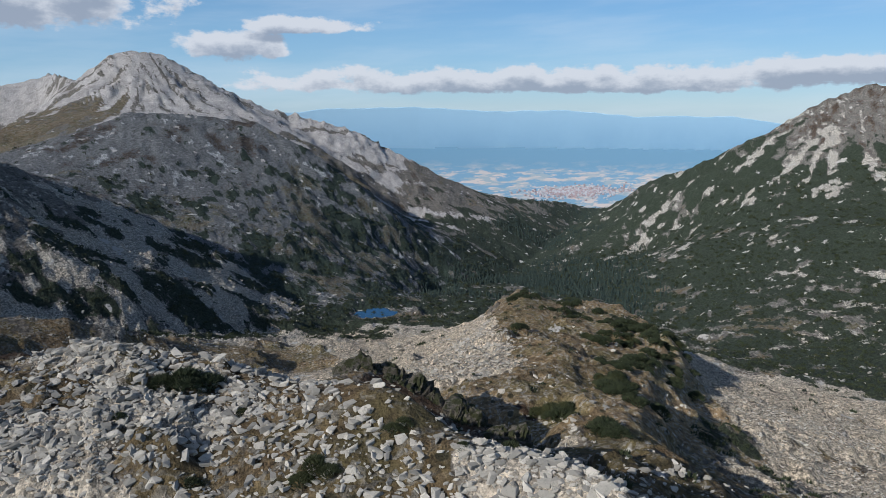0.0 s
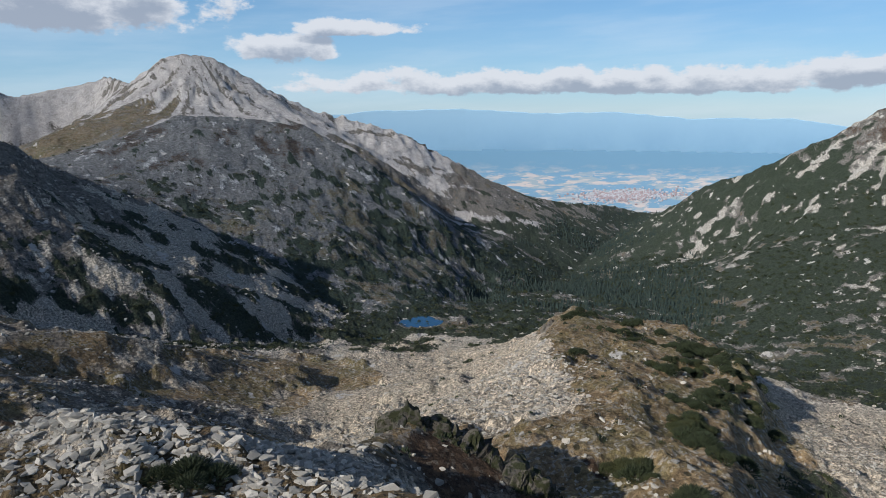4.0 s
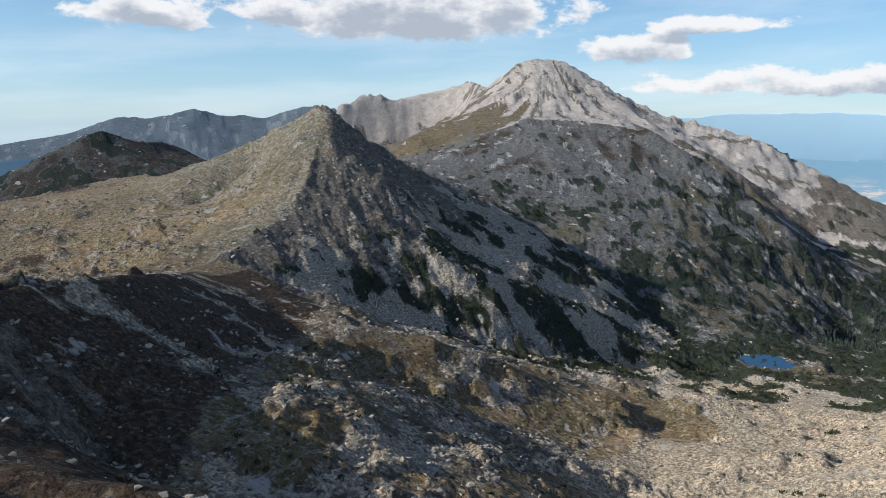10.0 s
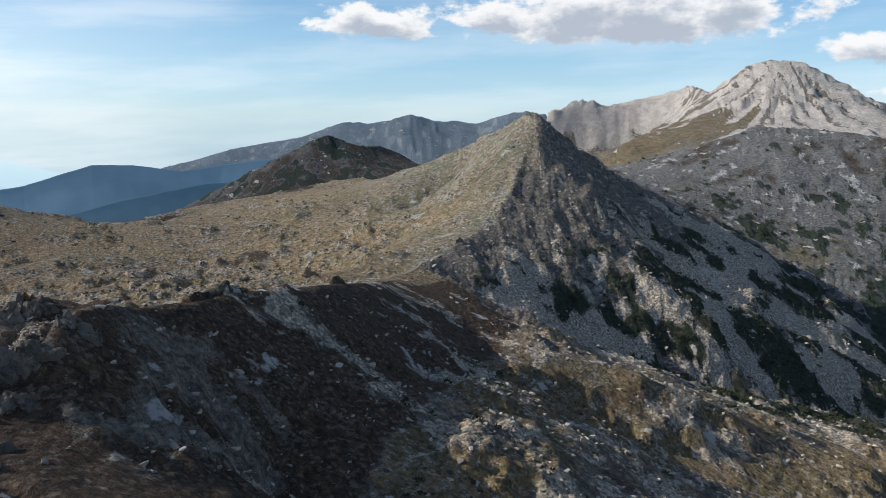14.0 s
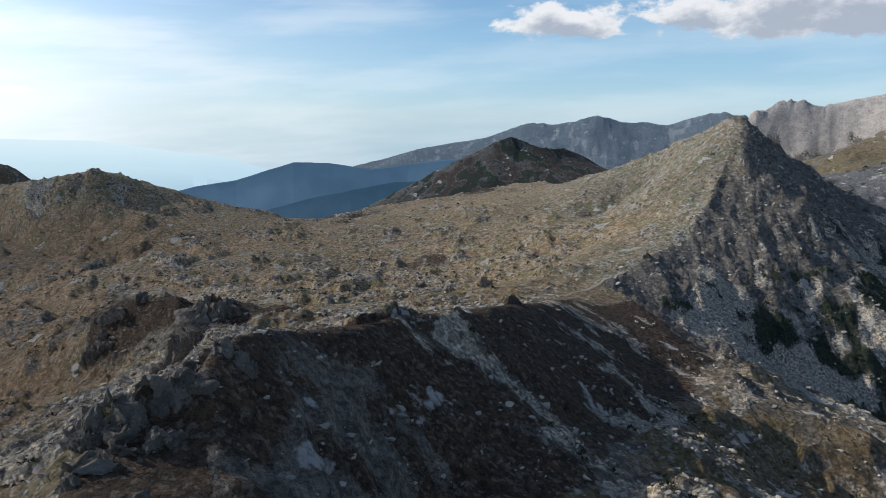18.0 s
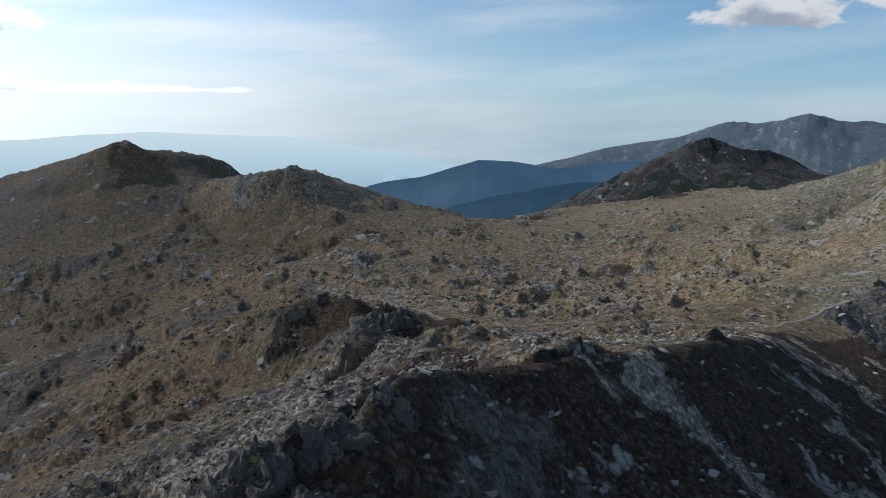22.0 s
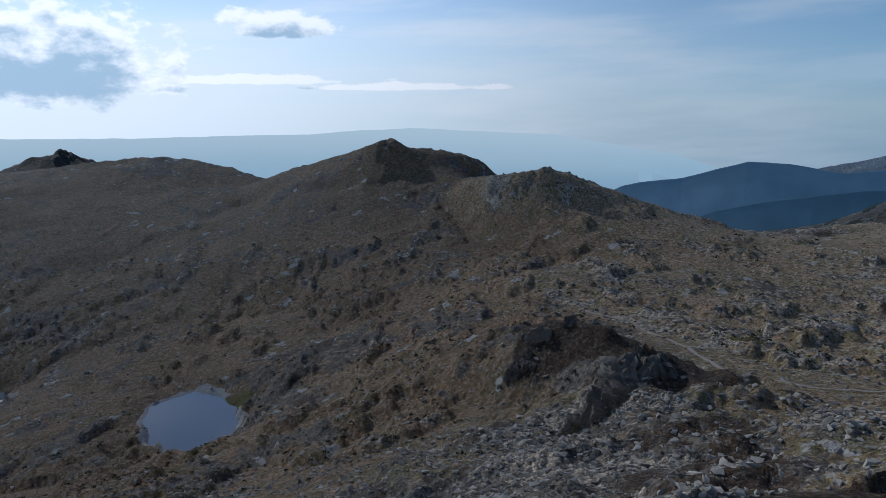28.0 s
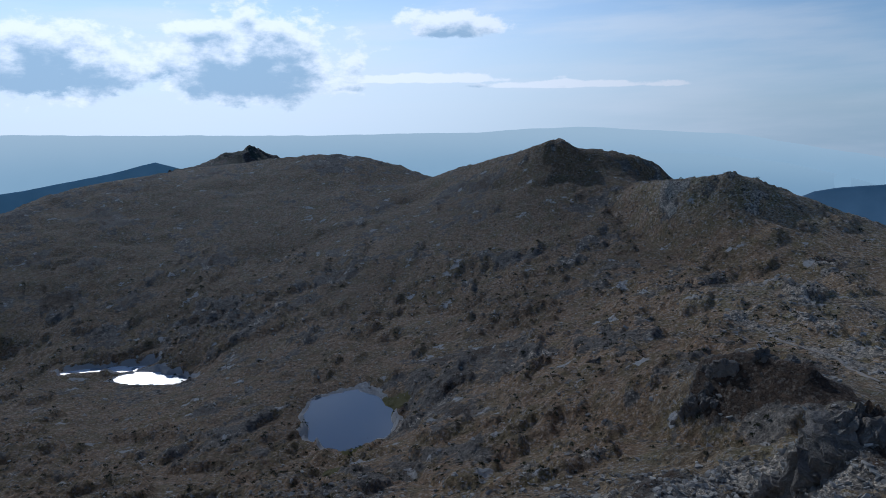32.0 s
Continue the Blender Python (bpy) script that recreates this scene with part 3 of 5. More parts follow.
    pine = pine - 0.55 * streak * (s["east"] + s["grassy"] + s["dark"]) - 0.5 * s["moor"] - 0.5 * s["south"] - 0.5 * crest - 0.6 * step(z, -60, 40) + 0.4 * step(-z, 400, 480)
    # less marble on the east face, darker cover painted in for its shade
    marble = -0.55 * step(x, -1075, -1010) * step(-streak, -0.15, 0.35) - 0.8 + 2.1 * s["pale"] * step(z, -190, 20) + 0.5 * streak + 0.3 * n1 - 1.1 * step(-(x + 1130), -60, 120) * step(-z, -60, 10) - 0.9 * step(x, -650, -500) * (1 - crag) * (n1 > -0.3)
    w = np.stack(np.broadcast_arrays(scree, rock, grass, heath, pine, marble)).astype(np.float32)

    def lay(mask, *six):
        """Where the mask is 1 these six shares take over."""
        for k, v in enumerate(six):
            w[k] += (v - w[k]) * mask

    low_rock = ridged(x, y, 28, 4, 48)
    mats = fbm(x, y, 30, 4, 144) + 0.5 * fbm(x, y, 95, 3, 145)
    # the shaded face of the pyramid: cliffs above, aprons of scree and mats of pine below
    apron = step(-z + 70 * n2 + 40 * streak, 115, 185)
    slides = 0.55 * fbm(x, y, 75, 3, 146) + 0.35 * n2 + 0.3 * streak
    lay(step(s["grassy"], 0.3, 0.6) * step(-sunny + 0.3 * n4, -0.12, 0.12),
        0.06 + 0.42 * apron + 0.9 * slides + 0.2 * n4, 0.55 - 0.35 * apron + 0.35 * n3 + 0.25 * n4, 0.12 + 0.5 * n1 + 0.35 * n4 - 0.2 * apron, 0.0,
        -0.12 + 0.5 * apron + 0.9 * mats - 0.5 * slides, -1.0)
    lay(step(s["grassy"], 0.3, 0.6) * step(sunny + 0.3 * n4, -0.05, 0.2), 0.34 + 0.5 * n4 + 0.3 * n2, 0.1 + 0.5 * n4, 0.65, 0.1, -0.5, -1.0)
    # the dark ridge: rock and heath on top, dark cover that also paints a cloud's shade, pine with olive openings and
    # small screes lower down
    down = step(-z, 60, 330)
    lay(step(s["dark"], 0.3, 0.6), -0.02 + 0.7 * n4 + 0.5 * streak + 0.3 * n2 - 0.1 * down, 0.42 + 0.35 * n3 - 0.25 * down, -0.06 + 0.75 * n1 + 0.3 * n4 + 0.3 * down,
        0.26 - 0.3 * n1 - 0.2 * down, 0.0 + 0.4 * down + 0.6 * mats + 0.7 * n5, -1.0)
    # the wooded mountain and its valley: pine cut by pale screes and tan openings, barer towards the top
    high = step(z, -230, 60)
    flat_side = step(s["valley"], 0.3, 0.7)
    lay(step(s["east"] + s["valley"], 0.3, 0.6), -0.06 + 0.75 * streak * (1 - flat_side) + 0.95 * n4 + 0.35 * n2, 0.0 + 0.42 * high + 0.45 * n4,
        -0.08 + 0.6 * n1 + 0.3 * n4 + 0.2 * flat_side, 0.05 + 0.33 * high + 0.2 * n4, 0.52 - 0.8 * high + 0.7 * mats - 0.3 * streak, -1.0)
    # the marble mountain: bare top and ribbed face, brown saddle, tan shoulder with marble ribs
    pale = step(s["pale"], 0.35, 0.65)
    top = step(z + 60 * n1 + 70 * streak + 150 * step(x, -1090, -1000), -90, 40) + step(y, 2850, 3050) * step(-x, 1300, 1500)
    shoulder = step(x, -760, -560)
    lay(pale, 0.05 + 0.5 * n4 + 0.4 * streak, 0.25 - 0.55 * streak + 0.5 * n4 + 0.25 * shoulder * n3, 0.5 - 0.22 * shoulder + 0.15 * n4 - 0.3 * streak * shoulder + 0.3 * n1 * shoulder, 0.05 + 0.2 * shoulder, -0.45 + 0.9 * step(-z, 230, 420) + 0.9 * mats,
        -0.25 + 0.2 * shoulder + np.minimum(top, 1) * (0.95 - 0.3 * shoulder) + 0.7 * streak * shoulder + 0.35 * streak)
    # the bowl of scree with pine at its foot, and the knoll with its pale cliff and tan back
    lay(bowl, 0.75 + 0.2 * n2, 0.0 + 0.4 * n4, 0.1 + 0.7 * n1 + 0.2 * n4 + step(x, 110, 190) * (0.42 + 0.9 * n2), -0.2, -0.2 + 0.9 * step(-z, 250, 320) + 1.1 * mats, -1.0)
    knob = step(s["knob"] + 0.45 * s["bowl"] * step(x, 60, 110) * step(-y, -640, -560) * step(-x, -230, -190), 0.35, 0.6)
    flank = step(-x, -62, -30) * step(x, -140, -90) * step(y, 330, 420)
    lay(knob, 0.0 + 0.95 * flank + 0.55 * n4 + 0.2 * n2, 0.02 + 0.35 * flank + 0.5 * n3 + 0.3 * n4, 0.5, 0.08 - 0.35 * n1, -0.3 + 0.9 * mats + 0.25 * step(x, 60, 150) - 0.5 * flank, -1.0)
    # the spurs under the rim: tan turf with broken rock
    ribs = step(s["knob"], 0.35, 0.6) * step(-x, 120, 190)
    lay(ribs, 0.32 + 0.5 * n2 + 0.45 * n4, 0.22 + 0.4 * n3 + 0.35 * n4, 0.5 + 0.3 * n1, 0.04 - 0.6 * n1, -0.25 + 0.9 * mats, -1.0)
    # the rim: brown heath on its shaded slope, cut by streams of grey scree; blocks and turf behind it
    fall = fbm(0.95 * y - 0.2 * x + 16 * n2 + 10 * n1, (0.95 * x + 0.2 * y) * 0.13, 24, 3, 150)
    stream = 1 - step(np.abs(y - np.interp(x, [-420, -350, -310, -230], [330, 314, 335, 345]) + 16 * n2) + 8 * n4, 3, 22)
    stream = stream * step(x, -425, -405) * step(-x, 225, 240)
    slab = 1 - step(np.hypot(x + 285, (y - 205) * 0.8) + 18 * n2, 30, 52)
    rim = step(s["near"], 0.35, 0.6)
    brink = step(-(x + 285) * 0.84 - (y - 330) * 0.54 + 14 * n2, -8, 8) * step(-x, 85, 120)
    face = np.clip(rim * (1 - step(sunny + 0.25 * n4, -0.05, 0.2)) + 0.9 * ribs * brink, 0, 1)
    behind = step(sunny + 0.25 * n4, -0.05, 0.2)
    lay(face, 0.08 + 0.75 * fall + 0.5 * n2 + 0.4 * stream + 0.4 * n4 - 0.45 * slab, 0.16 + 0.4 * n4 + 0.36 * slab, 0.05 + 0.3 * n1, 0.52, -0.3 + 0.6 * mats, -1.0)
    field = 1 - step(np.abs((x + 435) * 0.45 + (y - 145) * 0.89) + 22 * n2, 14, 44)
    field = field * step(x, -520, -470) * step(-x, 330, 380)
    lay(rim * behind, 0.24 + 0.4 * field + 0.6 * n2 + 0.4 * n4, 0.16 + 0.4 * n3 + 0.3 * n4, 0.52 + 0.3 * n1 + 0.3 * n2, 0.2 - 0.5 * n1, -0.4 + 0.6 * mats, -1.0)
    lay(step(s["cone"], 0.35, 0.6), -0.55 + 0.5 * n4 + 0.4 * n2, -0.05 + 0.3 * n4, 0.12 + 0.3 * n1 + 0.3 * step(sunny, -0.1, 0.4), 0.36, 0.3 + 0.8 * mats, -1.0)
    lay(crest * rim, 0.62 + 0.45 * n4 + 0.35 * n2 - 0.5 * (1 - step(np.hypot((x + 28) * 0.8, (y - 124) * 1.2) + 8 * n2, 16, 36)), 0.0, 0.46 - 0.3 * n4, 0.05, -0.4, -1.0)
    # heath and pine on the spur, their darkness also standing for its shade
    spur = 1 - step(np.hypot((x - 2) * 0.75 + (y - 252) * 0.55, ((y - 252) * 0.85 - (x - 2) * 0.55) * 1.6), 22, 46)
    lay(spur, 0.0, 0.35 + 0.4 * n4, 0.15, 0.5, 0.3 + 0.6 * mats, -1.0)
    brow = (1 - step(trail_gap(x, y) + 8 * n2, 22, 48)) * rim * (1 - step(steep, 0.3, 0.5))
    lay(brow, 0.1 + 0.5 * n4, 0.0, 0.75, 0.1 - 0.3 * n1, -0.5, -1.0)
    # the plateau: tan turf with knolls of pale rock; the brown moor to the south with darker ones
    lay(step(s["moor"], 0.35, 0.6), 0.16 + 0.55 * n4 + 0.45 * n2 + 0.4 * knob_rock, -0.15 + 0.3 * knob_rock + 0.4 * n4, 0.5 + 0.2 * n1, 0.16 - 0.5 * n1, -0.5, -1.0)
    lay(step(s["south"], 0.35, 0.6), 0.08 + 0.45 * n4 + 0.3 * n2 + 0.2 * knob_rock, 0.1 + 0.3 * knob_rock + 0.6 * (low_rock - 0.6) + 0.3 * n4, 0.48 + 0.45 * n1, 0.12 - 0.35 * n1 + 0.3 * n4, -0.5 + 0.5 * n4, -1.0)
    # the stream of blocks that falls from the corner of the rim towards the moor
    spill = 1 - step(np.abs((x + 450) * 0.2 + (y - 168) * 0.98) + 22 * n2, 16, 50)
    spill = spill * step(x, -610, -540) * step(-x, 318, 350)
    lay(spill, 0.46 + 0.6 * n4, 0.3 + 0.5 * n3 + 0.3 * n4, 0.36 + 0.4 * n1, 0.1, -0.5, -1.0)
    w = np.exp(9.0 * (w - w.max(0)))
    return w / w.sum(0)


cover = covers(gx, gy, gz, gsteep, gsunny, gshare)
# fine roughness of the ground: loose stone, tussocks and the tops of bushes
reach_of = np.hypot(gx - MID[0], gy - MID[1])
grain = np.random.default_rng(3).random(gx.shape).astype(np.float32) - 0.5
grain2 = vnoise(gx, gy, 6.0, 201) * vnoise(gx, gy, 3.1, 202)
gap = np.clip(reach_of * 0.0026, 0.3, 4.0)
trail = np.zeros_like(gx)
for p, q in zip(TRAIL[:-1], TRAIL[1:]):
    dx, dy = q[0] - p[0], q[1] - p[1]
    f = np.clip(((gx - p[0]) * dx + (gy - p[1]) * dy) / (dx * dx + dy * dy), 0, 1)
    trail = np.maximum(trail, 1 - step(np.hypot(gx - p[0] - f * dx, gy - p[1] - f * dy), 2.0, 7.0))
lumps = (1 - trail) * (1 - 0.6 * step(gshare[7], 0.3, 0.7)) * (1 - 0.5 * step(gshare[6], 0.4, 0.7) * step(-gsunny, 0.0, 0.3)) * (cover[0] * 0.75 + cover[1] * 1.1 + cover[2] * 0.3 + cover[3] * 0.4 + cover[4] * 1.3 + cover[5] * 0.6)
gz = gz + lumps * (gap * grain * 0.9 + 0.8 * grain2) + cover[4] * np.minimum(gap, 1.6)
shore = np.zeros_like(gx)
for _, cx, cy, cz, a, b, turn in WATERS:
    c, s = math.cos(turn), math.sin(turn)
    u, v = (c * (gx - cx) + s * (gy - cy)) / a, (-s * (gx - cx) + c * (gy - cy)) / b
    d = np.sqrt(u * u + v * v) * (1 + (0.55 if cz < -380 else 0.3) * fbm(gx, gy, a * 0.8, 4, 61))
    if cy < 0:
        shore = np.maximum(shore, 1 - step(d, 1.0, 1.25))

warm_turf = step(gshare[5] + 0.35 * gshare[4], 0.2, 0.8)
sedge = np.zeros_like(gx)
for cx, cy, wide in ((-897, -175, 30), (-686, -121, 24), (-760, -150, 18), (-720, 330, 22), (-690, 420, 18)):
    sedge = np.maximum(sedge, 1 - step(np.hypot(gx - cx, (gy - cy) * 1.3) + 0.4 * wide * fbm(gx, gy, 20, 3, 195), 0.6 * wide, wide))
pale_turf = step(gshare[7] + gshare[4] + gshare[2] + 0.62 * gshare[8] + 0.68 * gshare[6] + 0.5 * gshare[10] + 0.45 * gshare[3] + 0.45 * gshare[9] + 0.5 * gshare[1] + 0.62 * gshare[5] + 0.55 * gshare[0], 0.25, 0.95) * (0.75 + 0.5 * fbm(gx, gy, 120, 3, 191)) + 0.3 * step(gshare[4], 0.4, 0.8) + 0.15 * step(gshare[2], 0.4, 0.8) + 0.1 * step(gshare[5], 0.4, 0.8)
crest_turf = (1 - step(np.hypot((gx + 20) * 0.8, gy - 140), 60, 190)) * step(gx, -125, -92)
pale_turf = pale_turf * (1 - 0.85 * crest_turf)
cool_haze_turf = step(gshare[0] * 0.35 + gshare[1] + gshare[3] * 0.45 + 0.5 * gshare[9] + gshare[10] + gshare[12] + 0.1 * gshare[5] + 0.68 * gshare[2] * (gsunny > 0), 0.3, 0.8)
near_warm = step(gshare[6] + gshare[5] + 0.8 * gshare[4] + 0.8 * gshare[8] + 0.7 * gshare[7], 0.3, 0.8) * (1 - 0.75 * step(-gx, 1150, 1600))
far_haze = step(gshare[13], 0.2, 0.6)
ground_mat, gt, gb, gp = material("mountain_ground")


def attribute(t, name):
    n = t.nodes.new("ShaderNodeAttribute")
    n.attribute_name = name
    sp = t.nodes.new("ShaderNodeSeparateColor")
    link(t, n.outputs["Color"], sp.inputs[0])
    return sp.outputs


aS, aR, aG = attribute(gt, "cover_a")
aH, aP, aM = attribute(gt, "cover_b")
f1, f2, f3 = noise_node(gt, gp, 0.9, 5, 0.7), noise_node(gt, gp, 0.14, 6, 0.65), noise_node(gt, gp, 0.03, 5, 0.6)
blocks = node(gt, "ShaderNodeRGBToBW")
link(gt, voronoi(gt, gp, 0.62), blocks.inputs[0])
small = node(gt, "ShaderNodeRGBToBW")
link(gt, voronoi(gt, gp, 1.7), small.inputs[0])
stones = math_node(gt, "ADD", math_node(gt, "MULTIPLY", blocks.outputs[0], 0.75), math_node(gt, "MULTIPLY", small.outputs[0], 0.25))


def spread(fac, a, b):
    return mix_node(gt, fac, a, b)


c_scree = spread(ramp_node(gt, stones, 0.2, 0.75), (0.15, 0.138, 0.12), (0.50, 0.455, 0.39))
c_scree = spread(ramp_node(gt, f3, 0.4, 0.65), c_scree, mix_node(gt, 0.5, c_scree, (0.33, 0.315, 0.28)))
c_rock = spread(ramp_node(gt, f2, 0.3, 0.7), (0.062, 0.056, 0.05), (0.245, 0.225, 0.20))
c_rock = spread(ramp_node(gt, f1, 0.35, 0.75), c_rock, (0.15, 0.138, 0.12))
c_grass = spread(ramp_node(gt, f2, 0.32, 0.68), (0.08, 0.058, 0.034), (0.135, 0.102, 0.058))
c_grass = spread(ramp_node(gt, f3, 0.42, 0.62), c_grass, (0.078, 0.066, 0.033))
c_grass = spread(math_node(gt, "MULTIPLY", math_node(gt, "MULTIPLY", ramp_node(gt, blocks.outputs[0], 0.52, 0.62), ramp_node(gt, f2, 0.42, 0.58)), 0.85), c_grass, (0.15, 0.143, 0.125))
c_grass = spread(ramp_node(gt, f1, 0.42, 0.7), c_grass, mix_node(gt, 1.0, c_grass, (0.66, 0.64, 0.6), "MULTIPLY"))
dots = gt.nodes.new("ShaderNodeTexVoronoi")
dots.inputs["Scale"].default_value = 0.16
link(gt, gp, dots.inputs["Vector"])
dot_pick = node(gt, "ShaderNodeRGBToBW")
link(gt, dots.outputs["Color"], dot_pick.inputs[0])
tuft = math_node(gt, "MULTIPLY", math_node(gt, "SUBTRACT", 1.0, ramp_node(gt, math_node(gt, "ADD", dots.outputs["Distance"], math_node(gt, "MULTIPLY", f1, 0.3)), 0.34, 0.42)), ramp_node(gt, dot_pick.outputs[0], 0.45, 0.5))
lush = gt.nodes.new("ShaderNodeAttribute")
lush.attribute_name = "pale_turf"
c_scree = mix_node(gt, lush.outputs["Fac"], c_scree, mix_node(gt, 1.0, c_scree, (1.04, 1.02, 0.98), "MULTIPLY"))
c_grass = mix_node(gt, lush.outputs["Fac"], c_grass, mix_node(gt, 1.0, c_grass, (3.1, 3.2, 3.5), "MULTIPLY"))
warm = gt.nodes.new("ShaderNodeAttribute")
warm.attribute_name = "warm_turf"
c_grass = mix_node(gt, warm.outputs["Fac"], c_grass, mix_node(gt, 1.0, c_grass, (1.08, 0.95, 0.88), "MULTIPLY"))
c_grass = mix_node(gt, math_node(gt, "MULTIPLY", tuft, 0.85), c_grass, (0.036, 0.036, 0.022))
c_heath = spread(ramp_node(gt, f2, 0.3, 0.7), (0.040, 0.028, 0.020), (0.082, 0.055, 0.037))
c_heath = spread(math_node(gt, "MULTIPLY", ramp_node(gt, blocks.outputs[0], 0.64, 0.76), 0.35), c_heath, (0.20, 0.185, 0.16))
c_pine = spread(ramp_node(gt, f1, 0.3, 0.7), (0.020, 0.027, 0.019), (0.050, 0.061, 0.040))
c_marble = spread(math_node(gt, "ADD", math_node(gt, "MULTIPLY", ramp_node(gt, f2, 0.35, 0.65), 0.55), math_node(gt, "MULTIPLY", ramp_node(gt, f3, 0.38, 0.62), 0.45)), (0.29, 0.272, 0.258), (0.52, 0.49, 0.465))


def edged(share_of, amount=0.7, lo=0.36, hi=0.64):
    """A share with its border broken up by finer lumps."""
    v = math_node(gt, "ADD", share_of, math_node(gt, "MULTIPLY", math_node(gt, "SUBTRACT", f2, 0.5), amount * 2.2))
    v = math_node(gt, "ADD", v, math_node(gt, "MULTIPLY", math_node(gt, "SUBTRACT", f1, 0.5), amount))
    return ramp_node(gt, v, lo, hi)


col = c_rock
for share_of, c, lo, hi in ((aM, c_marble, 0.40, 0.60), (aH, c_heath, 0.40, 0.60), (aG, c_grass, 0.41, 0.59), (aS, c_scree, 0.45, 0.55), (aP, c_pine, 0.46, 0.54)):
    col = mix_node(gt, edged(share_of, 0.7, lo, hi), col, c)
# stands in for air haze: farther slopes painted bluer, sunny pyramid turf greyed
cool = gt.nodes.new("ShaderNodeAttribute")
cool.attribute_name = "cool_haze_turf"
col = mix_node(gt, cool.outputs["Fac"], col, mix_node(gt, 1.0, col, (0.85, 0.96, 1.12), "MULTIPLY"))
# near ground painted warmer against blue shade, fading towards the hazy distance
near_warm_at = gt.nodes.new("ShaderNodeAttribute")
near_warm_at.attribute_name = "near_warm"
col = mix_node(gt, near_warm_at.outputs["Fac"], col, mix_node(gt, 1.0, col, (1.05, 0.99, 0.91), "MULTIPLY"))
# air haze over the far mountains, painted into their colour
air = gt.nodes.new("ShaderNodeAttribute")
air.attribute_name = "far_haze"
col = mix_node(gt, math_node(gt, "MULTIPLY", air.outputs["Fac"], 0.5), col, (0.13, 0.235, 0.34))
speck = math_node(gt, "ADD", math_node(gt, "MULTIPLY", ramp_node(gt, noise_node(gt, gp, 0.33, 4, 0.7), 0.38, 0.62), 0.75), math_node(gt, "MULTIPLY", ramp_node(gt, noise_node(gt, gp, 1.6, 2, 0.6), 0.3, 0.7), 0.45))
speckled = mix_node(gt, math_node(gt, "ADD", aG, math_node(gt, "MULTIPLY", aM, 0.7), clamp=True), mix_node(gt, speck, (0.42, 0.43, 0.45), (1.55, 1.54, 1.52)), mix_node(gt, speck, (0.56, 0.56, 0.57), (1.4, 1.4, 1.39)))
col = mix_node(gt, 1.0, col, speckled, "MULTIPLY")
shore_at = gt.nodes.new("ShaderNodeAttribute")
shore_at.attribute_name = "shore"
col = mix_node(gt, ramp_node(gt, math_node(gt, "ADD", shore_at.outputs["Fac"], math_node(gt, "MULTIPLY", math_node(gt, "SUBTRACT", f3, 0.5), 2.6)), 0.34, 0.46), col, (0.46, 0.44, 0.41))
sedge_at = gt.nodes.new("ShaderNodeAttribute")
sedge_at.attribute_name = "sedge"
col = mix_node(gt, ramp_node(gt, math_node(gt, "ADD", sedge_at.outputs["Fac"], math_node(gt, "MULTIPLY", math_node(gt, "SUBTRACT", f2, 0.5), 1.2)), 0.45, 0.7), col, (0.12, 0.105, 0.026))
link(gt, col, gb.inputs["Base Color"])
rough_h = math_node(gt, "ADD", math_node(gt, "MULTIPLY", f2, 3.4), math_node(gt, "ADD", math_node(gt, "MULTIPLY", f1, 0.6), math_node(gt, "MULTIPLY", stones, 0.9)))
bump(gt, gb, rough_h, 1.0, 1.8)

nc = len(bearings)
idx = np.arange(nc * ROWS).reshape(nc, ROWS)
a, b = idx, np.roll(idx, -1, 0)
quads = np.stack([a[:, :-1], b[:, :-1], b[:, 1:], a[:, 1:]], -1)[:-1].reshape(-1, 4)[:, ::-1]
co = np.stack([gx, gy, gz], -1).reshape(-1, 3)


def paint(me, pick=slice(None)):
    for name, three in (("cover_a", (0, 1, 2)), ("cover_b", (3, 4, 5))):
        at = me.attributes.new(name, "FLOAT_COLOR", "POINT")
        v = np.ones((len(me.vertices), 4), np.float32)
        for k, t in enumerate(three):
            v[:, k] = cover[t].ravel()[pick]
        at.data.foreach_set("color", v.ravel())
    at = me.attributes.new("pale_turf", "FLOAT", "POINT")
    at.data.foreach_set("value", pale_turf.astype(np.float32).ravel()[pick])
    at = me.attributes.new("cool_haze_turf", "FLOAT", "POINT")
    at.data.foreach_set("value", cool_haze_turf.astype(np.float32).ravel()[pick])
    at = me.attributes.new("far_haze", "FLOAT", "POINT")
    at.data.foreach_set("value", far_haze.astype(np.float32).ravel()[pick])
    at = me.attributes.new("warm_turf", "FLOAT", "POINT")
    at.data.foreach_set("value", warm_turf.astype(np.float32).ravel()[pick])
    at = me.attributes.new("near_warm", "FLOAT", "POINT")
    at.data.foreach_set("value", near_warm.astype(np.float32).ravel()[pick])
    at = me.attributes.new("sedge", "FLOAT", "POINT")
    at.data.foreach_set("value", sedge.astype(np.float32).ravel()[pick])
    at = me.attributes.new("shore", "FLOAT", "POINT")
    at.data.foreach_set("value", shore.astype(np.float32).ravel()[pick])


# ---- the sheet is cut along the feet of the mountains: each mountain is a thing of its own ----
owner = np.argmax(gshare, 0)
owner = np.where(np.isin(owner, (4, 5, 6, 7, 8, 9, 11)), -1, owner).ravel()
face_owner = owner[quads[:, 0]]
plain_form = broad(gx, gy)
slope_side = {0: plain_form > -40, 1: plain_form > -150, 2: (gx + 761) * -0.926 - (gy - 976) * 0.377 > 0, 3: plain_form > -170, 10: (gx + 2184) * 0.82 - (gy - 1523) * 0.57 < 0}


def sheet(name, faces):
    used, back_to = np.unique(faces, return_inverse=True)
    ob = new(name, mesh_from(name, co[used], back_to.reshape(-1, 4)))
    ob.data.materials.append(ground_mat)
    paint(ob.data, used)
    return ob


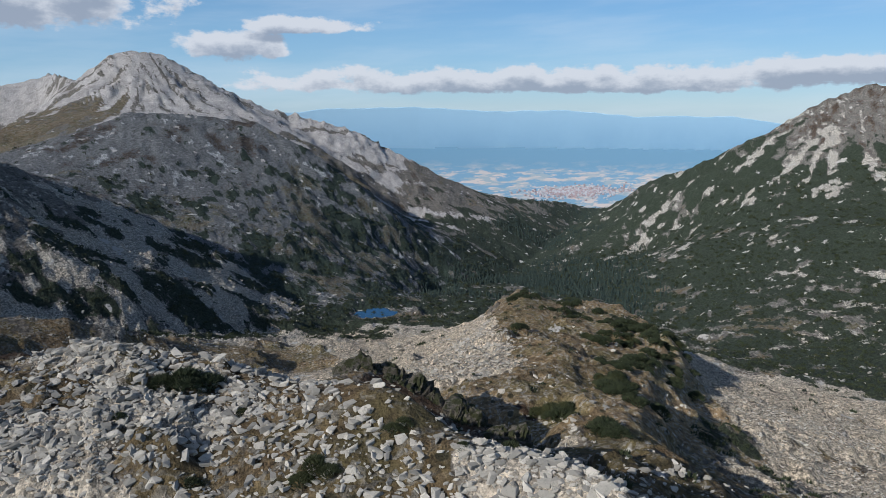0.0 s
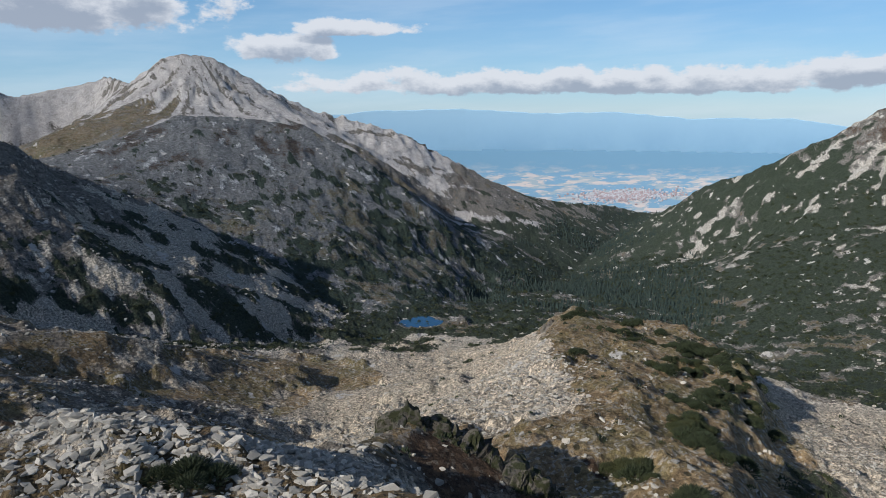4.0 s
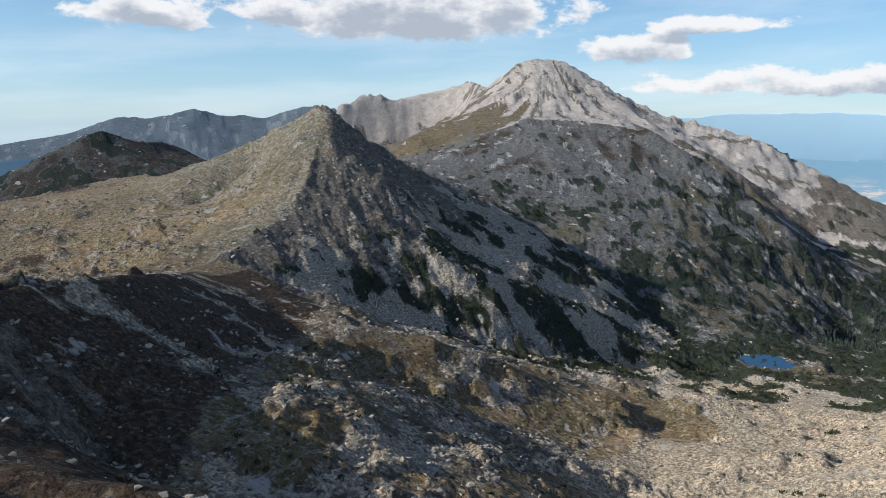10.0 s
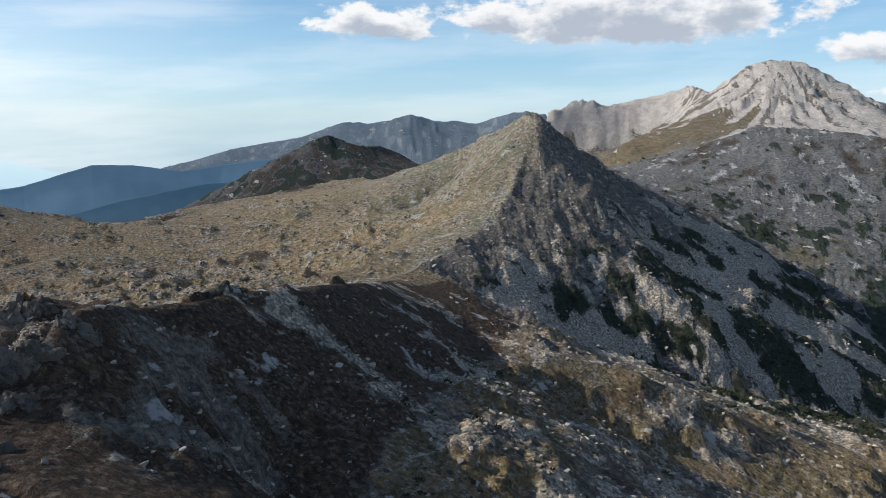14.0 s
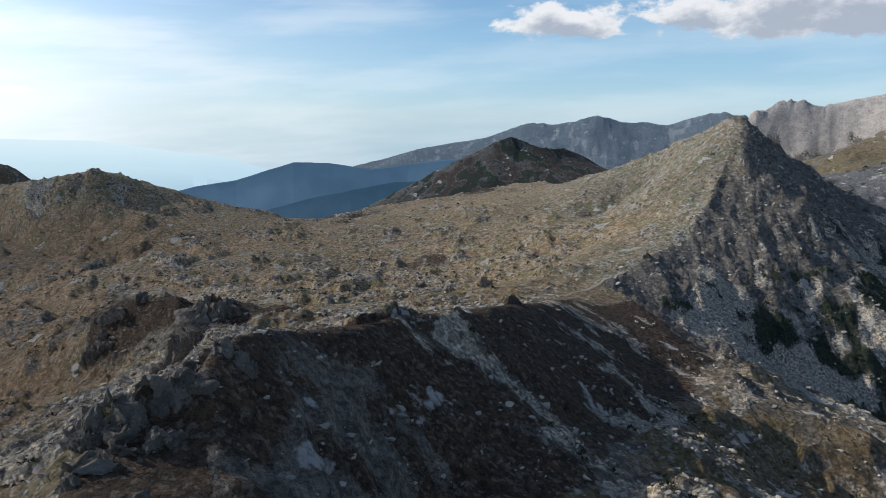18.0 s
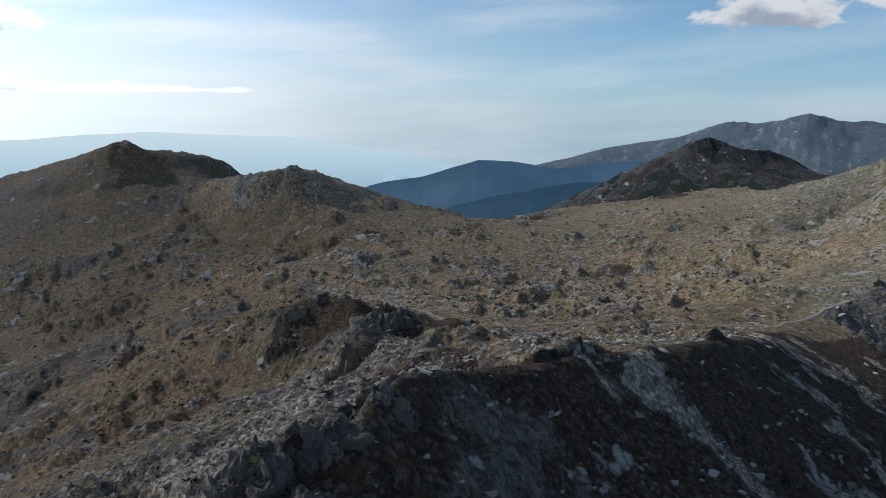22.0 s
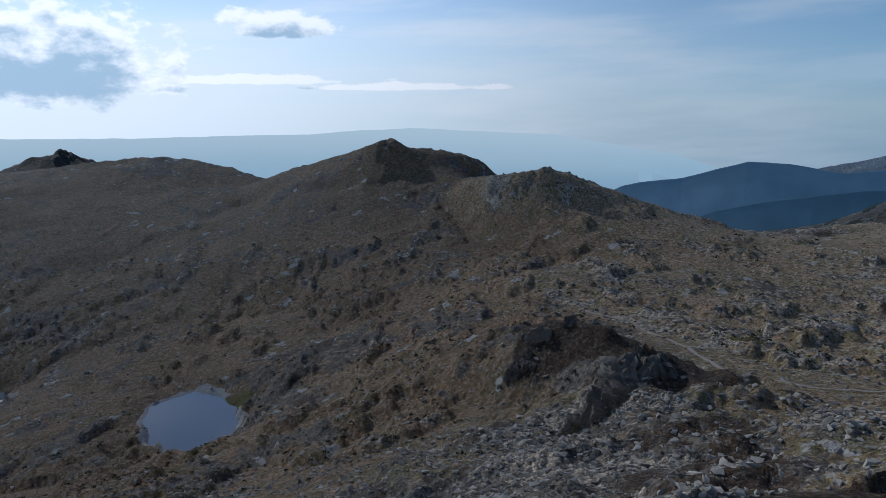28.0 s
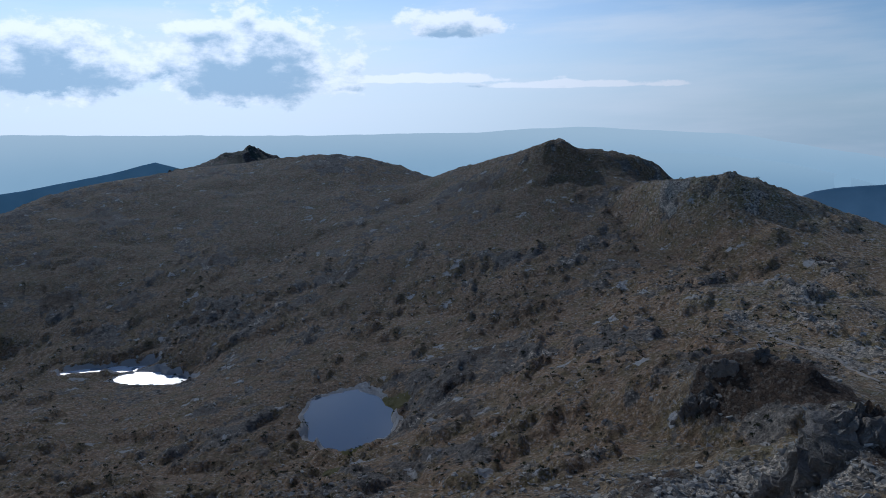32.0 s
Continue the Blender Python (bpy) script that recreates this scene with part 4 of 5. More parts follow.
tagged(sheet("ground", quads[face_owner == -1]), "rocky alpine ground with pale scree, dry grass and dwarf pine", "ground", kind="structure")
for k, name, label, upper, lower in (
        (0, "marble_mountain", "tall pale marble mountain with bare streaked upper slopes", "marble_summit", "lower_slope"),
        (1, "dark_mountain_ridge", "dark rocky ridge with dwarf pine and scree streaks", "rocky_crest", "pine_slope"),
        (2, "pyramid_peak", "pyramid peak, dry grass on one side, shaded cliffs on the other", "grassy_slope", "cliff_face"),
        (3, "wooded_mountain", "steep mountain with green pine slopes and pale scree", "bare_upper_slope", "pine_slope"),
        (10, "cone_peak", "dark heath-covered pointed peak beyond the plateau", "sunlit_slope", "heath_slope")):
    base = tagged(new(name), label, "mountain")
    side = slope_side[k].ravel()[quads[:, 0]]
    for part_name, pick in ((upper, side), (lower, ~side)):
        sheet(part_name, quads[(face_owner == k) & pick]).parent = base
for k, name, label in ((12, "twin_peak", "small dark pointed peak behind the moor ridge"), (13, "backdrop_mountains", "blue-grey bare mountains in the distance")):
    tagged(sheet(name, quads[face_owner == k]), label, "mountain", kind="structure" if k == 13 else "")

# ---- water ----
water_mat, t_, b_, p_ = material("lake_water", 0.06)
place = t_.nodes.new("ShaderNodeSeparateXYZ")
link(t_, p_, place.inputs[0])
# southern ponds are paler: their sky reflection is put into the base colour
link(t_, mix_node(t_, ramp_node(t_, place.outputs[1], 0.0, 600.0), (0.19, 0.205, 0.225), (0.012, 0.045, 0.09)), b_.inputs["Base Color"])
b_.inputs["Specular IOR Level"].default_value = 0.5
bump(t_, b_, noise_node(t_, p_, 0.6, 3), 0.12, 0.3)
# near-white pond surface with grey patches
white_pond_mat, t_, b_, p_ = material("white_pond_surface", 0.35)
white_tone = mix_node(t_, noise_node(t_, p_, 0.08, 5), (0.62, 0.62, 0.64), (0.85, 0.85, 0.87))
link(t_, mix_node(t_, ramp_node(t_, noise_node(t_, p_, 0.028, 3), 0.52, 0.56), white_tone, (0.26, 0.29, 0.33)), b_.inputs["Base Color"])
for name, cx, cy, cz, a, b, turn in WATERS:
    n = 64
    ring = [(cx + 1.25 * (a * math.cos(q) * math.cos(turn) - b * math.sin(q) * math.sin(turn)),
             cy + 1.25 * (a * math.cos(q) * math.sin(turn) + b * math.sin(q) * math.cos(turn)), cz) for q in np.linspace(0, 2 * math.pi, n, endpoint=False)]
    me = bpy.data.meshes.new("water")
    me.from_pydata(ring, [], [tuple(range(n))])
    white = name.startswith("white")
    me.materials.append(white_pond_mat if white else water_mat)
    tagged(new("pale_pond" if white else "mountain_lake", me), "shallow pond with a bright white surface, grey in patches" if white else "small still mountain lake with a pale stony shore", "pond" if white else "lake", kind="structure")

# ---- the distance: ranges, plain and town, their blue haze put into colour and glow ----
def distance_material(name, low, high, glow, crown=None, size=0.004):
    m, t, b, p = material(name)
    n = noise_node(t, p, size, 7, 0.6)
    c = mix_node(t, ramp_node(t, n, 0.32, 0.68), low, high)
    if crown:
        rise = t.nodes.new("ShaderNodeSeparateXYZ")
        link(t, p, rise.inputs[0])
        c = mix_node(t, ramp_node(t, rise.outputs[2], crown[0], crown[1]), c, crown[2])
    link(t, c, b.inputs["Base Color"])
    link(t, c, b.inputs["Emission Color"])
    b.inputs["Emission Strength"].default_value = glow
    if glow >= 1.0:      # haze alone: the base goes nearly black and the air's colour glows
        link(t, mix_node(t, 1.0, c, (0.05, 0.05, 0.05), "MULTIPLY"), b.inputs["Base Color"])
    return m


def far_range(name, label, mat, crest, deep, rough, foot, fold):
    """A range behind its crest line: a ribbed front that falls towards the middle of the land, and a back."""
    crest = np.array(crest, float)
    along = np.concatenate([[0], np.cumsum(np.hypot(*np.diff(crest[:, :2], axis=0).T))])
    n, rows = 420, 40
    s = np.linspace(0, along[-1], n)
    x, y, z = (np.interp(s, along, crest[:, k]) for k in range(3))
    z = z + rough * fbm(s, s * 0 + 7.0, 220, 5, 5)
    r = np.hypot(x, y)
    inx, iny = -x / r, -y / r
    f = np.concatenate([[-0.2], np.linspace(0, 1, rows) ** 1.3])[:, None]
    d = deep * f
    rib = ridged(s[None] + 0.5 * d, 1.5 * d, 330, 4, 13, 0.5) - 0.66
    h = np.where(f < 0, z[None] - 90, z[None] + (foot - z[None]) * np.maximum(f, 0) ** 0.85 + rough * fold * rib * np.clip(f * 9, 0, 1))
    co = np.stack([x[None] + inx[None] * d, y[None] + iny[None] * d, h], -1).reshape(-1, 3)
    i = np.arange(co.shape[0]).reshape(rows + 1, n)
    q = np.stack([i[:-1, :-1], i[1:, :-1], i[1:, 1:], i[:-1, 1:]], -1).reshape(-1, 4)
    ob = new(name, mesh_from(name, co, q))
    ob.data.materials.append(mat)
    return tagged(ob, label, "mountain range", kind="structure")


RANGES = {
    "backdrop_range_north": [(-1278, 4710, -58), (-847, 4806, -18), (-168, 4877, -4), (445, 4860, -38), (820, 4811, -24), (1252, 4717, -64), (1842, 4519, -69), (2139, 4386, -115), (2579, 4143, -167)],
    "backdrop_hills_wooded": [(-4085, 250, -640), (-4075, 470, -470), (-4061, 645, -389), (-4049, 734, -370), (-4013, 943, -341), (-3939, 1247, -248), (-3884, 1428, -252), (-3847, 1670, -295), (-3809, 1884, -269), (-3707, 2088, -245), (-3561, 2340, -217)],
    "backdrop_foothill": [(-3540, 700, -600), (-3513, 890, -485), (-3488, 999, -432), (-3428, 1213, -382), (-3373, 1372, -353), (-3334, 1600, -321), (-3224, 1929, -313)],
    "backdrop_range_south": [(-2507, -4119, -360), (-3163, -3695, -121), (-3835, -3069, -147), (-4455, -2193, -161), (-4832, -1315, -146), (-4975, -673, -106), (-5010, -222, -132), (-4985, 291, -150), (-4850, 1065, -270), (-4600, 1700, -460), (-4300, 2300, -760)],
    "backdrop_hills_south": [(-4700, -1300, -600), (-4826, -731, -291), (-4896, -204, -268), (-4909, 134, -270), (-4887, 613, -321), (-4848, 910, -383), (-4746, 1123, -440), (-4680, 1400, -520), (-4560, 1750, -640), (-4400, 2100, -800)],
    "backdrop_shoulder": [(-2432, -3174, -425), (-2620, -3040, -374), (-2867, -2837, -332), (-3002, -2712, -299), (-3146, -2564, -251), (-3210, -2493, -282), (-3406, -2253, -394)],
}
# range tops blend to sky colour, haze painted in by height
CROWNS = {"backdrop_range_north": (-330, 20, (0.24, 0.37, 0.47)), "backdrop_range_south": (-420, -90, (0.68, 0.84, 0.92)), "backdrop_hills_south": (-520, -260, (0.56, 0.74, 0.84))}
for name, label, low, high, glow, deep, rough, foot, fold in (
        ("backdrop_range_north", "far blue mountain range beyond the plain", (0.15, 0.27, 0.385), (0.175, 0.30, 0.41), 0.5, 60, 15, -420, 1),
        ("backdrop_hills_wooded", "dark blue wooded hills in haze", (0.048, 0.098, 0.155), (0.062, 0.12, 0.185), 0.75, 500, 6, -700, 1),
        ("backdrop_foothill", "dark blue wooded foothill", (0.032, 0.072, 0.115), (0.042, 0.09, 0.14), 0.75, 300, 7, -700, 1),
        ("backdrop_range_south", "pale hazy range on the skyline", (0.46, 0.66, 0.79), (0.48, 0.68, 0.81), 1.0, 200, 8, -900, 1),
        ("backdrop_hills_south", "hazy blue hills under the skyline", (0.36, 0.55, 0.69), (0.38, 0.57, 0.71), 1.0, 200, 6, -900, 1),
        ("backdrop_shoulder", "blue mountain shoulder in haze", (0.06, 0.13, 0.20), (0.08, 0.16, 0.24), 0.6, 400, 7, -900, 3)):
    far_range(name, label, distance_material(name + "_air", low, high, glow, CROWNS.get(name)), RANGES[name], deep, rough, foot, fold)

plain_mat, pt_, pb_, pp_ = material("plain_fields")
fields = node(pt_, "ShaderNodeRGBToBW")
stretch = node(pt_, "ShaderNodeVectorMath")
stretch.operation = "MULTIPLY"
link(pt_, pp_, stretch.inputs[0])
stretch.inputs[1].default_value = (0.6, 1.0, 0.0)
link(pt_, voronoi(pt_, stretch.outputs[0], 0.035), fields.inputs[0])
patch = noise_node(pt_, stretch.outputs[0], 0.010, 6, 0.65)
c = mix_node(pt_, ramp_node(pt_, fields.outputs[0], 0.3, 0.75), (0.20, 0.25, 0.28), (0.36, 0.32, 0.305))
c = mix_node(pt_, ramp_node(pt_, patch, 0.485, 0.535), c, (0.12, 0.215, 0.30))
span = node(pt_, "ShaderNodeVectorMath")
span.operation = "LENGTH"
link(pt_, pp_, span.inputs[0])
# farther fields mixed to blue: air haze painted into the colour
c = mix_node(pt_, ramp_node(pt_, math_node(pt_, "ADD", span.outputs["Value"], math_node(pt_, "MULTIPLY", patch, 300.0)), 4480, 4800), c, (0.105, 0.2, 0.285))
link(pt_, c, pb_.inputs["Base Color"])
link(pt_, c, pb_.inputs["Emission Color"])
# the fields glow a little in place of lit haze above them
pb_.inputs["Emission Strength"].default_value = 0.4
px, py = np.meshgrid(np.linspace(-900, 2700, 120), np.linspace(3350, 4890, 52), indexing="ij")
pr = np.hypot(px, py)
pz = np.interp(pr, [3300, 3700, 3950, 4200, 4500, 4820, 5200], [-640, -560, -500, -450, -385, -272, -200])
i = np.arange(px.size).reshape(px.shape)
keep = (pr < 4800) & (pr > 3400)
q = np.stack([i[:-1, :-1], i[1:, :-1], i[1:, 1:], i[:-1, 1:]], -1)[keep[:-1, :-1]].reshape(-1, 4)
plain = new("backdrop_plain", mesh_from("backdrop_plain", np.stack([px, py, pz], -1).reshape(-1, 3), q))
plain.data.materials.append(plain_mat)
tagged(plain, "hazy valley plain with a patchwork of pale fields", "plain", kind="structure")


def part(name, bm, mat, parent, label=""):
    me = bpy.data.meshes.new(name)
    bm.to_mesh(me)
    bm.free()
    me.materials.append(mat)
    ob = new(name, me)
    ob.parent = parent
    return tagged(ob, label)


# ---- scattered stone, shrubs and trees: picked face by face, denser where their cover is ----
def scatter(weight, count, rng):
    """Places on the ground sheet, with the corner they lie nearest to."""
    w = np.where(weight > 0, weight, 0).ravel().astype(np.float64)
    w = w.reshape(nc, ROWS)[:-1, :-1].ravel()
    pick = rng.choice(len(w), count, p=w / w.sum())
    c, r = pick // (ROWS - 1), pick % (ROWS - 1)
    f, g = rng.random(count), rng.random(count)

    def at(v):
        return (v[c, r] * (1 - f) * (1 - g) + v[c + 1, r] * f * (1 - g) + v[c, r + 1] * (1 - f) * g + v[c + 1, r + 1] * f * g)

    return np.stack([at(gx), at(gy), at(gz)], -1), c * ROWS + r


def stack(templates, places, sizes, turns, tilt, rng, flat=1.0):
    """Many copies of a few shapes in one mesh."""
    vs, fs, base = [], [], 0
    which = rng.integers(0, len(templates), len(places))
    for k, (tv, tf) in enumerate(templates):
        m = which == k
        n = int(m.sum())
        if not n:
            continue
        a, t = turns[m], (rng.random(n) - 0.5) * tilt
        ca, sa, ct, st = np.cos(a), np.sin(a), np.cos(t), np.sin(t)
        x, y, z = tv[:, 0][None], tv[:, 1][None], tv[:, 2][None] * flat
        y, z = y * ct[:, None] - z * st[:, None], y * st[:, None] + z * ct[:, None]
        x, y = x * ca[:, None] - y * sa[:, None], x * sa[:, None] + y * ca[:, None]
        v = np.stack([x, y, z], -1) * sizes[m][:, None, None] + places[m][:, None]
        vs.append(v.reshape(-1, 3))
        fs.append((np.asarray(tf)[None] + (np.arange(n) * len(tv))[:, None, None] + base).reshape(-1, 3))
        base += n * len(tv)
    return np.concatenate(vs), np.concatenate(fs)


def block_shape(rng):
    """An angular block of stone: the hull of a few points in a slab."""
    bm = bmesh.new()
    sx, sy, sz = 0.5 + rng.random() * 0.35, 0.35 + rng.random() * 0.25, 0.2 + rng.random() * 0.25
    for k in range(11):
        v = Vector(rng.normal(size=3))
        v = v / max(abs(v.x), abs(v.y), abs(v.z))
        v = v * (0.8 + 0.35 * rng.random())
        bm.verts.new((v.x * sx, v.y * sy, v.z * sz))
    bmesh.ops.convex_hull(bm, input=bm.verts)
    bmesh.ops.delete(bm, geom=[v for v in bm.verts if not v.link_faces], context="VERTS")
    bmesh.ops.triangulate(bm, faces=bm.faces)
    bm.verts.index_update()
    out = np.array([v.co[:] for v in bm.verts]), np.array([[v.index for v in f.verts] for f in bm.faces])
    bm.free()
    return out


def shrub_shape(rng, tufts, spread=1.0):
    """A mat of dwarf pine: many short upturned sprays over a low dome."""
    vs, fs = [], []
    fine = min(1.0, 7.0 / math.sqrt(tufts))
    lobes, turn = 2 + int(3 * rng.random()), rng.random() * 6.283
    for k in range(tufts):
        a, r = rng.random() * 6.283, math.sqrt(rng.random())
        r *= 0.85 + 0.22 * math.sin(lobes * a + turn)
        x, y = r * math.cos(a) * spread, r * math.sin(a) * spread * 0.8
        z = 0.62 * (1 - r * r) * (0.8 + 0.4 * rng.random())
        w, h = fine * (0.13 + 0.12 * rng.random()), fine * (0.22 + 0.25 * rng.random())
        lean = np.array([x, y]) * 0.35 + rng.normal(size=2) * 0.08
        b = len(vs)
        t0 = rng.random() * 6.283
        for m in range(3):
            vs.append((x + w * math.cos(t0 + 2.09 * m), y + w * math.sin(t0 + 2.09 * m), z - 0.12))
        vs.append((x + lean[0], y + lean[1], z + h))
        fs += [(b, b + 1, b + 3), (b + 1, b + 2, b + 3), (b + 2, b, b + 3)]
    return np.array(vs), np.array(fs)


def conifer_shape(rng):
    """A spruce: a thin trunk and four ragged skirts of branches."""
    vs, fs = [], []
    for k in range(4):
        z0, r, n = 0.1 + 0.21 * k, 0.2 * (1 - 0.22 * k), 7
        b = len(vs)
        for m in range(n):
            a, rr = 6.283 * m / n + k, r * (0.7 + 0.6 * rng.random())
            vs.append((rr * math.cos(a), rr * math.sin(a), z0 + 0.04 * rng.random()))
        vs.append((0, 0, z0 + 0.32))
        fs += [(b + m, b + (m + 1) % n, b + n) for m in range(n)]
    return np.array(vs), np.array(fs)


stone_mat, st_, sb_, sp_ = material("granite_block")
isl = st_.nodes.new("ShaderNodeNewGeometry").outputs["Random Per Island"]
oi = st_.nodes.new("ShaderNodeObjectInfo").outputs["Random"]
var = math_node(st_, "FRACT", math_node(st_, "ADD", isl, oi))
c = mix_node(st_, var, (0.20, 0.188, 0.165), (0.52, 0.478, 0.41))
c = mix_node(st_, ramp_node(st_, noise_node(st_, sp_, 1.3, 6, 0.65), 0.5, 0.75), c, (0.20, 0.195, 0.165))
link(st_, c, sb_.inputs["Base Color"])
bump(st_, sb_, noise_node(st_, sp_, 2.5, 6, 0.6), 0.6, 0.25)

pine_mat, nt_, nb_, np_ = material("pine_needles", 0.8)
isl = nt_.nodes.new("ShaderNodeNewGeometry").outputs["Random Per Island"]
c = mix_node(nt_, isl, (0.016, 0.022, 0.012), (0.05, 0.062, 0.03))
c = mix_node(nt_, ramp_node(nt_, noise_node(nt_, np_, 0.05, 4), 0.5, 0.7), c, (0.05, 0.054, 0.022))
link(nt_, c, nb_.inputs["Base Color"])

spruce_mat, et_, eb_, ep_ = material("spruce_needles", 0.85)
isl = et_.nodes.new("ShaderNodeNewGeometry").outputs["Random Per Island"]
# needle green shifted to blue, the valley's haze put into the colour
link(et_, mix_node(et_, isl, (0.024, 0.04, 0.038), (0.05, 0.07, 0.058)), eb_.inputs["Base Color"])
rng = np.random.default_rng(7)
away = np.hypot(gx - 0, gy + 30)
front = (np.degrees(np.arctan2(gx, gy + 30)) > -150) & (np.degrees(np.arctan2(gx, gy + 30)) < 58)
blocks_t = [block_shape(rng) for _ in range(10)]
shrubs_far = [shrub_shape(rng, 16) for _ in range(5)]
shrubs_near = [shrub_shape(rng, 620) for _ in range(4)]
spruce_t = [conifer_shape(rng) for _ in range(4)]

lee_side = step(gshare[6], 0.4, 0.7) * step(-gsunny, 0.0, 0.3) * (gx < -120)
scree_w = cover[0] * (1 - 0.7 * lee_side) + 0.4 * cover[1] + 0.1 * cover[2] * (1 - 0.7 * gshare[8]) + 0.002 * cover[3] + 0.3 * gshare[4] * knolls(gx, gy) + 0.4 * gshare[6] * (gsunny > 0) + 1.2 * cover[0] * gshare[6] * (gx < -200) * (gsunny > 0)
reach = np.where(away < 240, 0.6, np.where(away < 620, 0.2, np.where(away < 1400, 0.035, 0.0))) * away * np.gradient(radii, axis=1)
reach = reach * (1 + 1.5 * crest_turf)
at, _ = scatter(scree_w * reach * front, 88000, rng)
far_off = np.hypot(at[:, 0], at[:, 1] + 30)
sizes = (0.5 + 1.9 * rng.random(len(at)) ** 2.5) * np.interp(far_off, [90, 250, 700, 1400], [1.05, 1.05, 1.6, 2.3])
sizes = sizes * (1 - 0.35 * step(share_of_groups(at[:, 0].astype(np.float32), at[:, 1].astype(np.float32))[7], 0.3, 0.7))
v, f = stack(blocks_t, at + np.array([0, 0, 0.12]) * sizes[:, None], sizes, rng.random(len(at)) * 6.283, 1.1, rng)
rubble = new("scree_blocks", mesh_from("scree_blocks", v, None, f, False))
rubble.data.materials.append(stone_mat)
tagged(rubble, "countless pale angular scree blocks strewn over the slopes", "scree", kind="stuff")

pine_w = cover[4] * front * (away < 2300) * (gsteep < 1.6)
at, _ = scatter(pine_w, 9000, rng)
far_off = np.hypot(at[:, 0], at[:, 1] + 30)
sizes = (1.0 + 2.4 * rng.random(len(at))) * np.interp(far_off, [100, 500, 1200, 2300], [0.9, 1.1, 1.6, 2.4])
v, f = stack(shrubs_far, at, sizes, rng.random(len(at)) * 6.283, 0.3, rng)
scrub = new("dwarf_pine_scrub", mesh_from("dwarf_pine_scrub", v, None, f, False))
scrub.data.materials.append(pine_mat)
tagged(scrub, "dense dark green dwarf pine scrub over the slopes", "shrubs", kind="stuff")

jun_w = (0.25 + knolls(gx, gy)) * step(gshare[4] + gshare[5] + 0.4 * gshare[8], 0.3, 0.6) * (away < 1600) * (away > 250) * front
at, _ = scatter(jun_w, 3500, rng)
sizes = (0.7 + 1.6 * rng.random(len(at)) ** 2) * np.interp(np.hypot(at[:, 0], at[:, 1]), [200, 1600], [0.9, 2.0])
v, f = stack(shrubs_far, at, sizes, rng.random(len(at)) * 6.283, 0.3, rng)
juniper = new("juniper_scrub", mesh_from("juniper_scrub", v, None, f, False))
juniper.data.materials.append(pine_mat)
tagged(juniper, "small dark juniper cushions dotted over the moor", "shrubs", kind="stuff")

wood_w = (gshare[9] + 0.8 * gshare[3] + 0.5 * gshare[1] + 0.6 * gshare[0]) * step(-gz, 400, 470) * (away < 3800) * (away > 1500) * front * step(fbm(gx, gy, 160, 4, 171), -0.12, 0.12)
at, _ = scatter(wood_w, 7000, rng)
sizes = 7 + 7 * rng.random(len(at))
v, f = stack(spruce_t, at - np.array([0, 0, 1.0]), sizes, rng.random(len(at)) * 6.283, 0.05, rng)
forest = new("spruce_forest", mesh_from("spruce_forest", v, None, f, False))
forest.data.materials.append(spruce_mat)
tagged(forest, "dense dark spruce forest on the valley floor", "forest", kind="stuff")

# the town on the plain
town_mat, tt_, tb_, tp_ = material("town_roofs")
isl = tt_.nodes.new("ShaderNodeNewGeometry").outputs["Random Per Island"]
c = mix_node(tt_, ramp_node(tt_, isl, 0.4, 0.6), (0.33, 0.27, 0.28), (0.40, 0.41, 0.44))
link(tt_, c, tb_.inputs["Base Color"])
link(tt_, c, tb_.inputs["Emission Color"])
# faint glow on the roofs, standing in for haze
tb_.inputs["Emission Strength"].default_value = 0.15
n = 900
tx, ty = 760 + rng.normal(size=n) * 130, 3985 + rng.normal(size=n) * 45
tz = np.interp(np.hypot(tx, ty), [3700, 3950, 4200, 4500, 4880], [-560, -500, -450, -385, -265])
box = np.array([(x, y, z) for x in (-1, 1) for y in (-0.7, 0.7) for z in (0, 1)] + [(-1, 0, 1.6), (1, 0, 1.6)], float)
box_f = np.array([(0, 4, 5), (0, 5, 1), (2, 3, 7), (2, 7, 6), (0, 1, 3), (0, 3, 2), (4, 6, 7), (4, 7, 5), (1, 5, 9), (1, 9, 8), (3, 8, 9), (3, 9, 7), (1, 8, 3), (5, 7, 9)])
v, f = stack([(box, box_f)], np.stack([tx, ty, tz], -1), 3.5 + 3 * rng.random(n), rng.random(n) * 6.283, 0, rng)
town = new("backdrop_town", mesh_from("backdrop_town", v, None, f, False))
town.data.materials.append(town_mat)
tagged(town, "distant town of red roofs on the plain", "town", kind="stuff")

# ---- single things: outcrops, boulders and dwarf pines that stand out ----
def ground_at(x, y):
    z, _, _ = land(np.array([float(x)]), np.array([float(y)]))
    return float(z[0])


def solid(name, shape, mat, scale=(1, 1, 1)):
    me = mesh_from(name, shape[0] * np.array(scale), None, shape[1], False)
    me.materials.append(mat)
    return me


slab_meshes = [solid("slab", block_shape(rng), stone_mat) for _ in range(8)]
crag_mat, ct_, cb_, cp_ = material("crag_rock")
oi = ct_.nodes.new("ShaderNodeObjectInfo").outputs["Random"]
c = mix_node(ct_, oi, (0.12, 0.104, 0.086), (0.22, 0.195, 0.165))
c = mix_node(ct_, ramp_node(ct_, noise_node(ct_, cp_, 0.5, 7, 0.65), 0.5, 0.75), c, (0.20, 0.19, 0.165))
link(ct_, c, cb_.inputs["Base Color"])
bump(ct_, cb_, math_node(ct_, "ADD", noise_node(ct_, cp_, 0.9, 8, 0.65), math_node(ct_, "MULTIPLY", noise_node(ct_, cp_, 0.22, 4, 0.6), 3.0)), 1.0, 1.4)


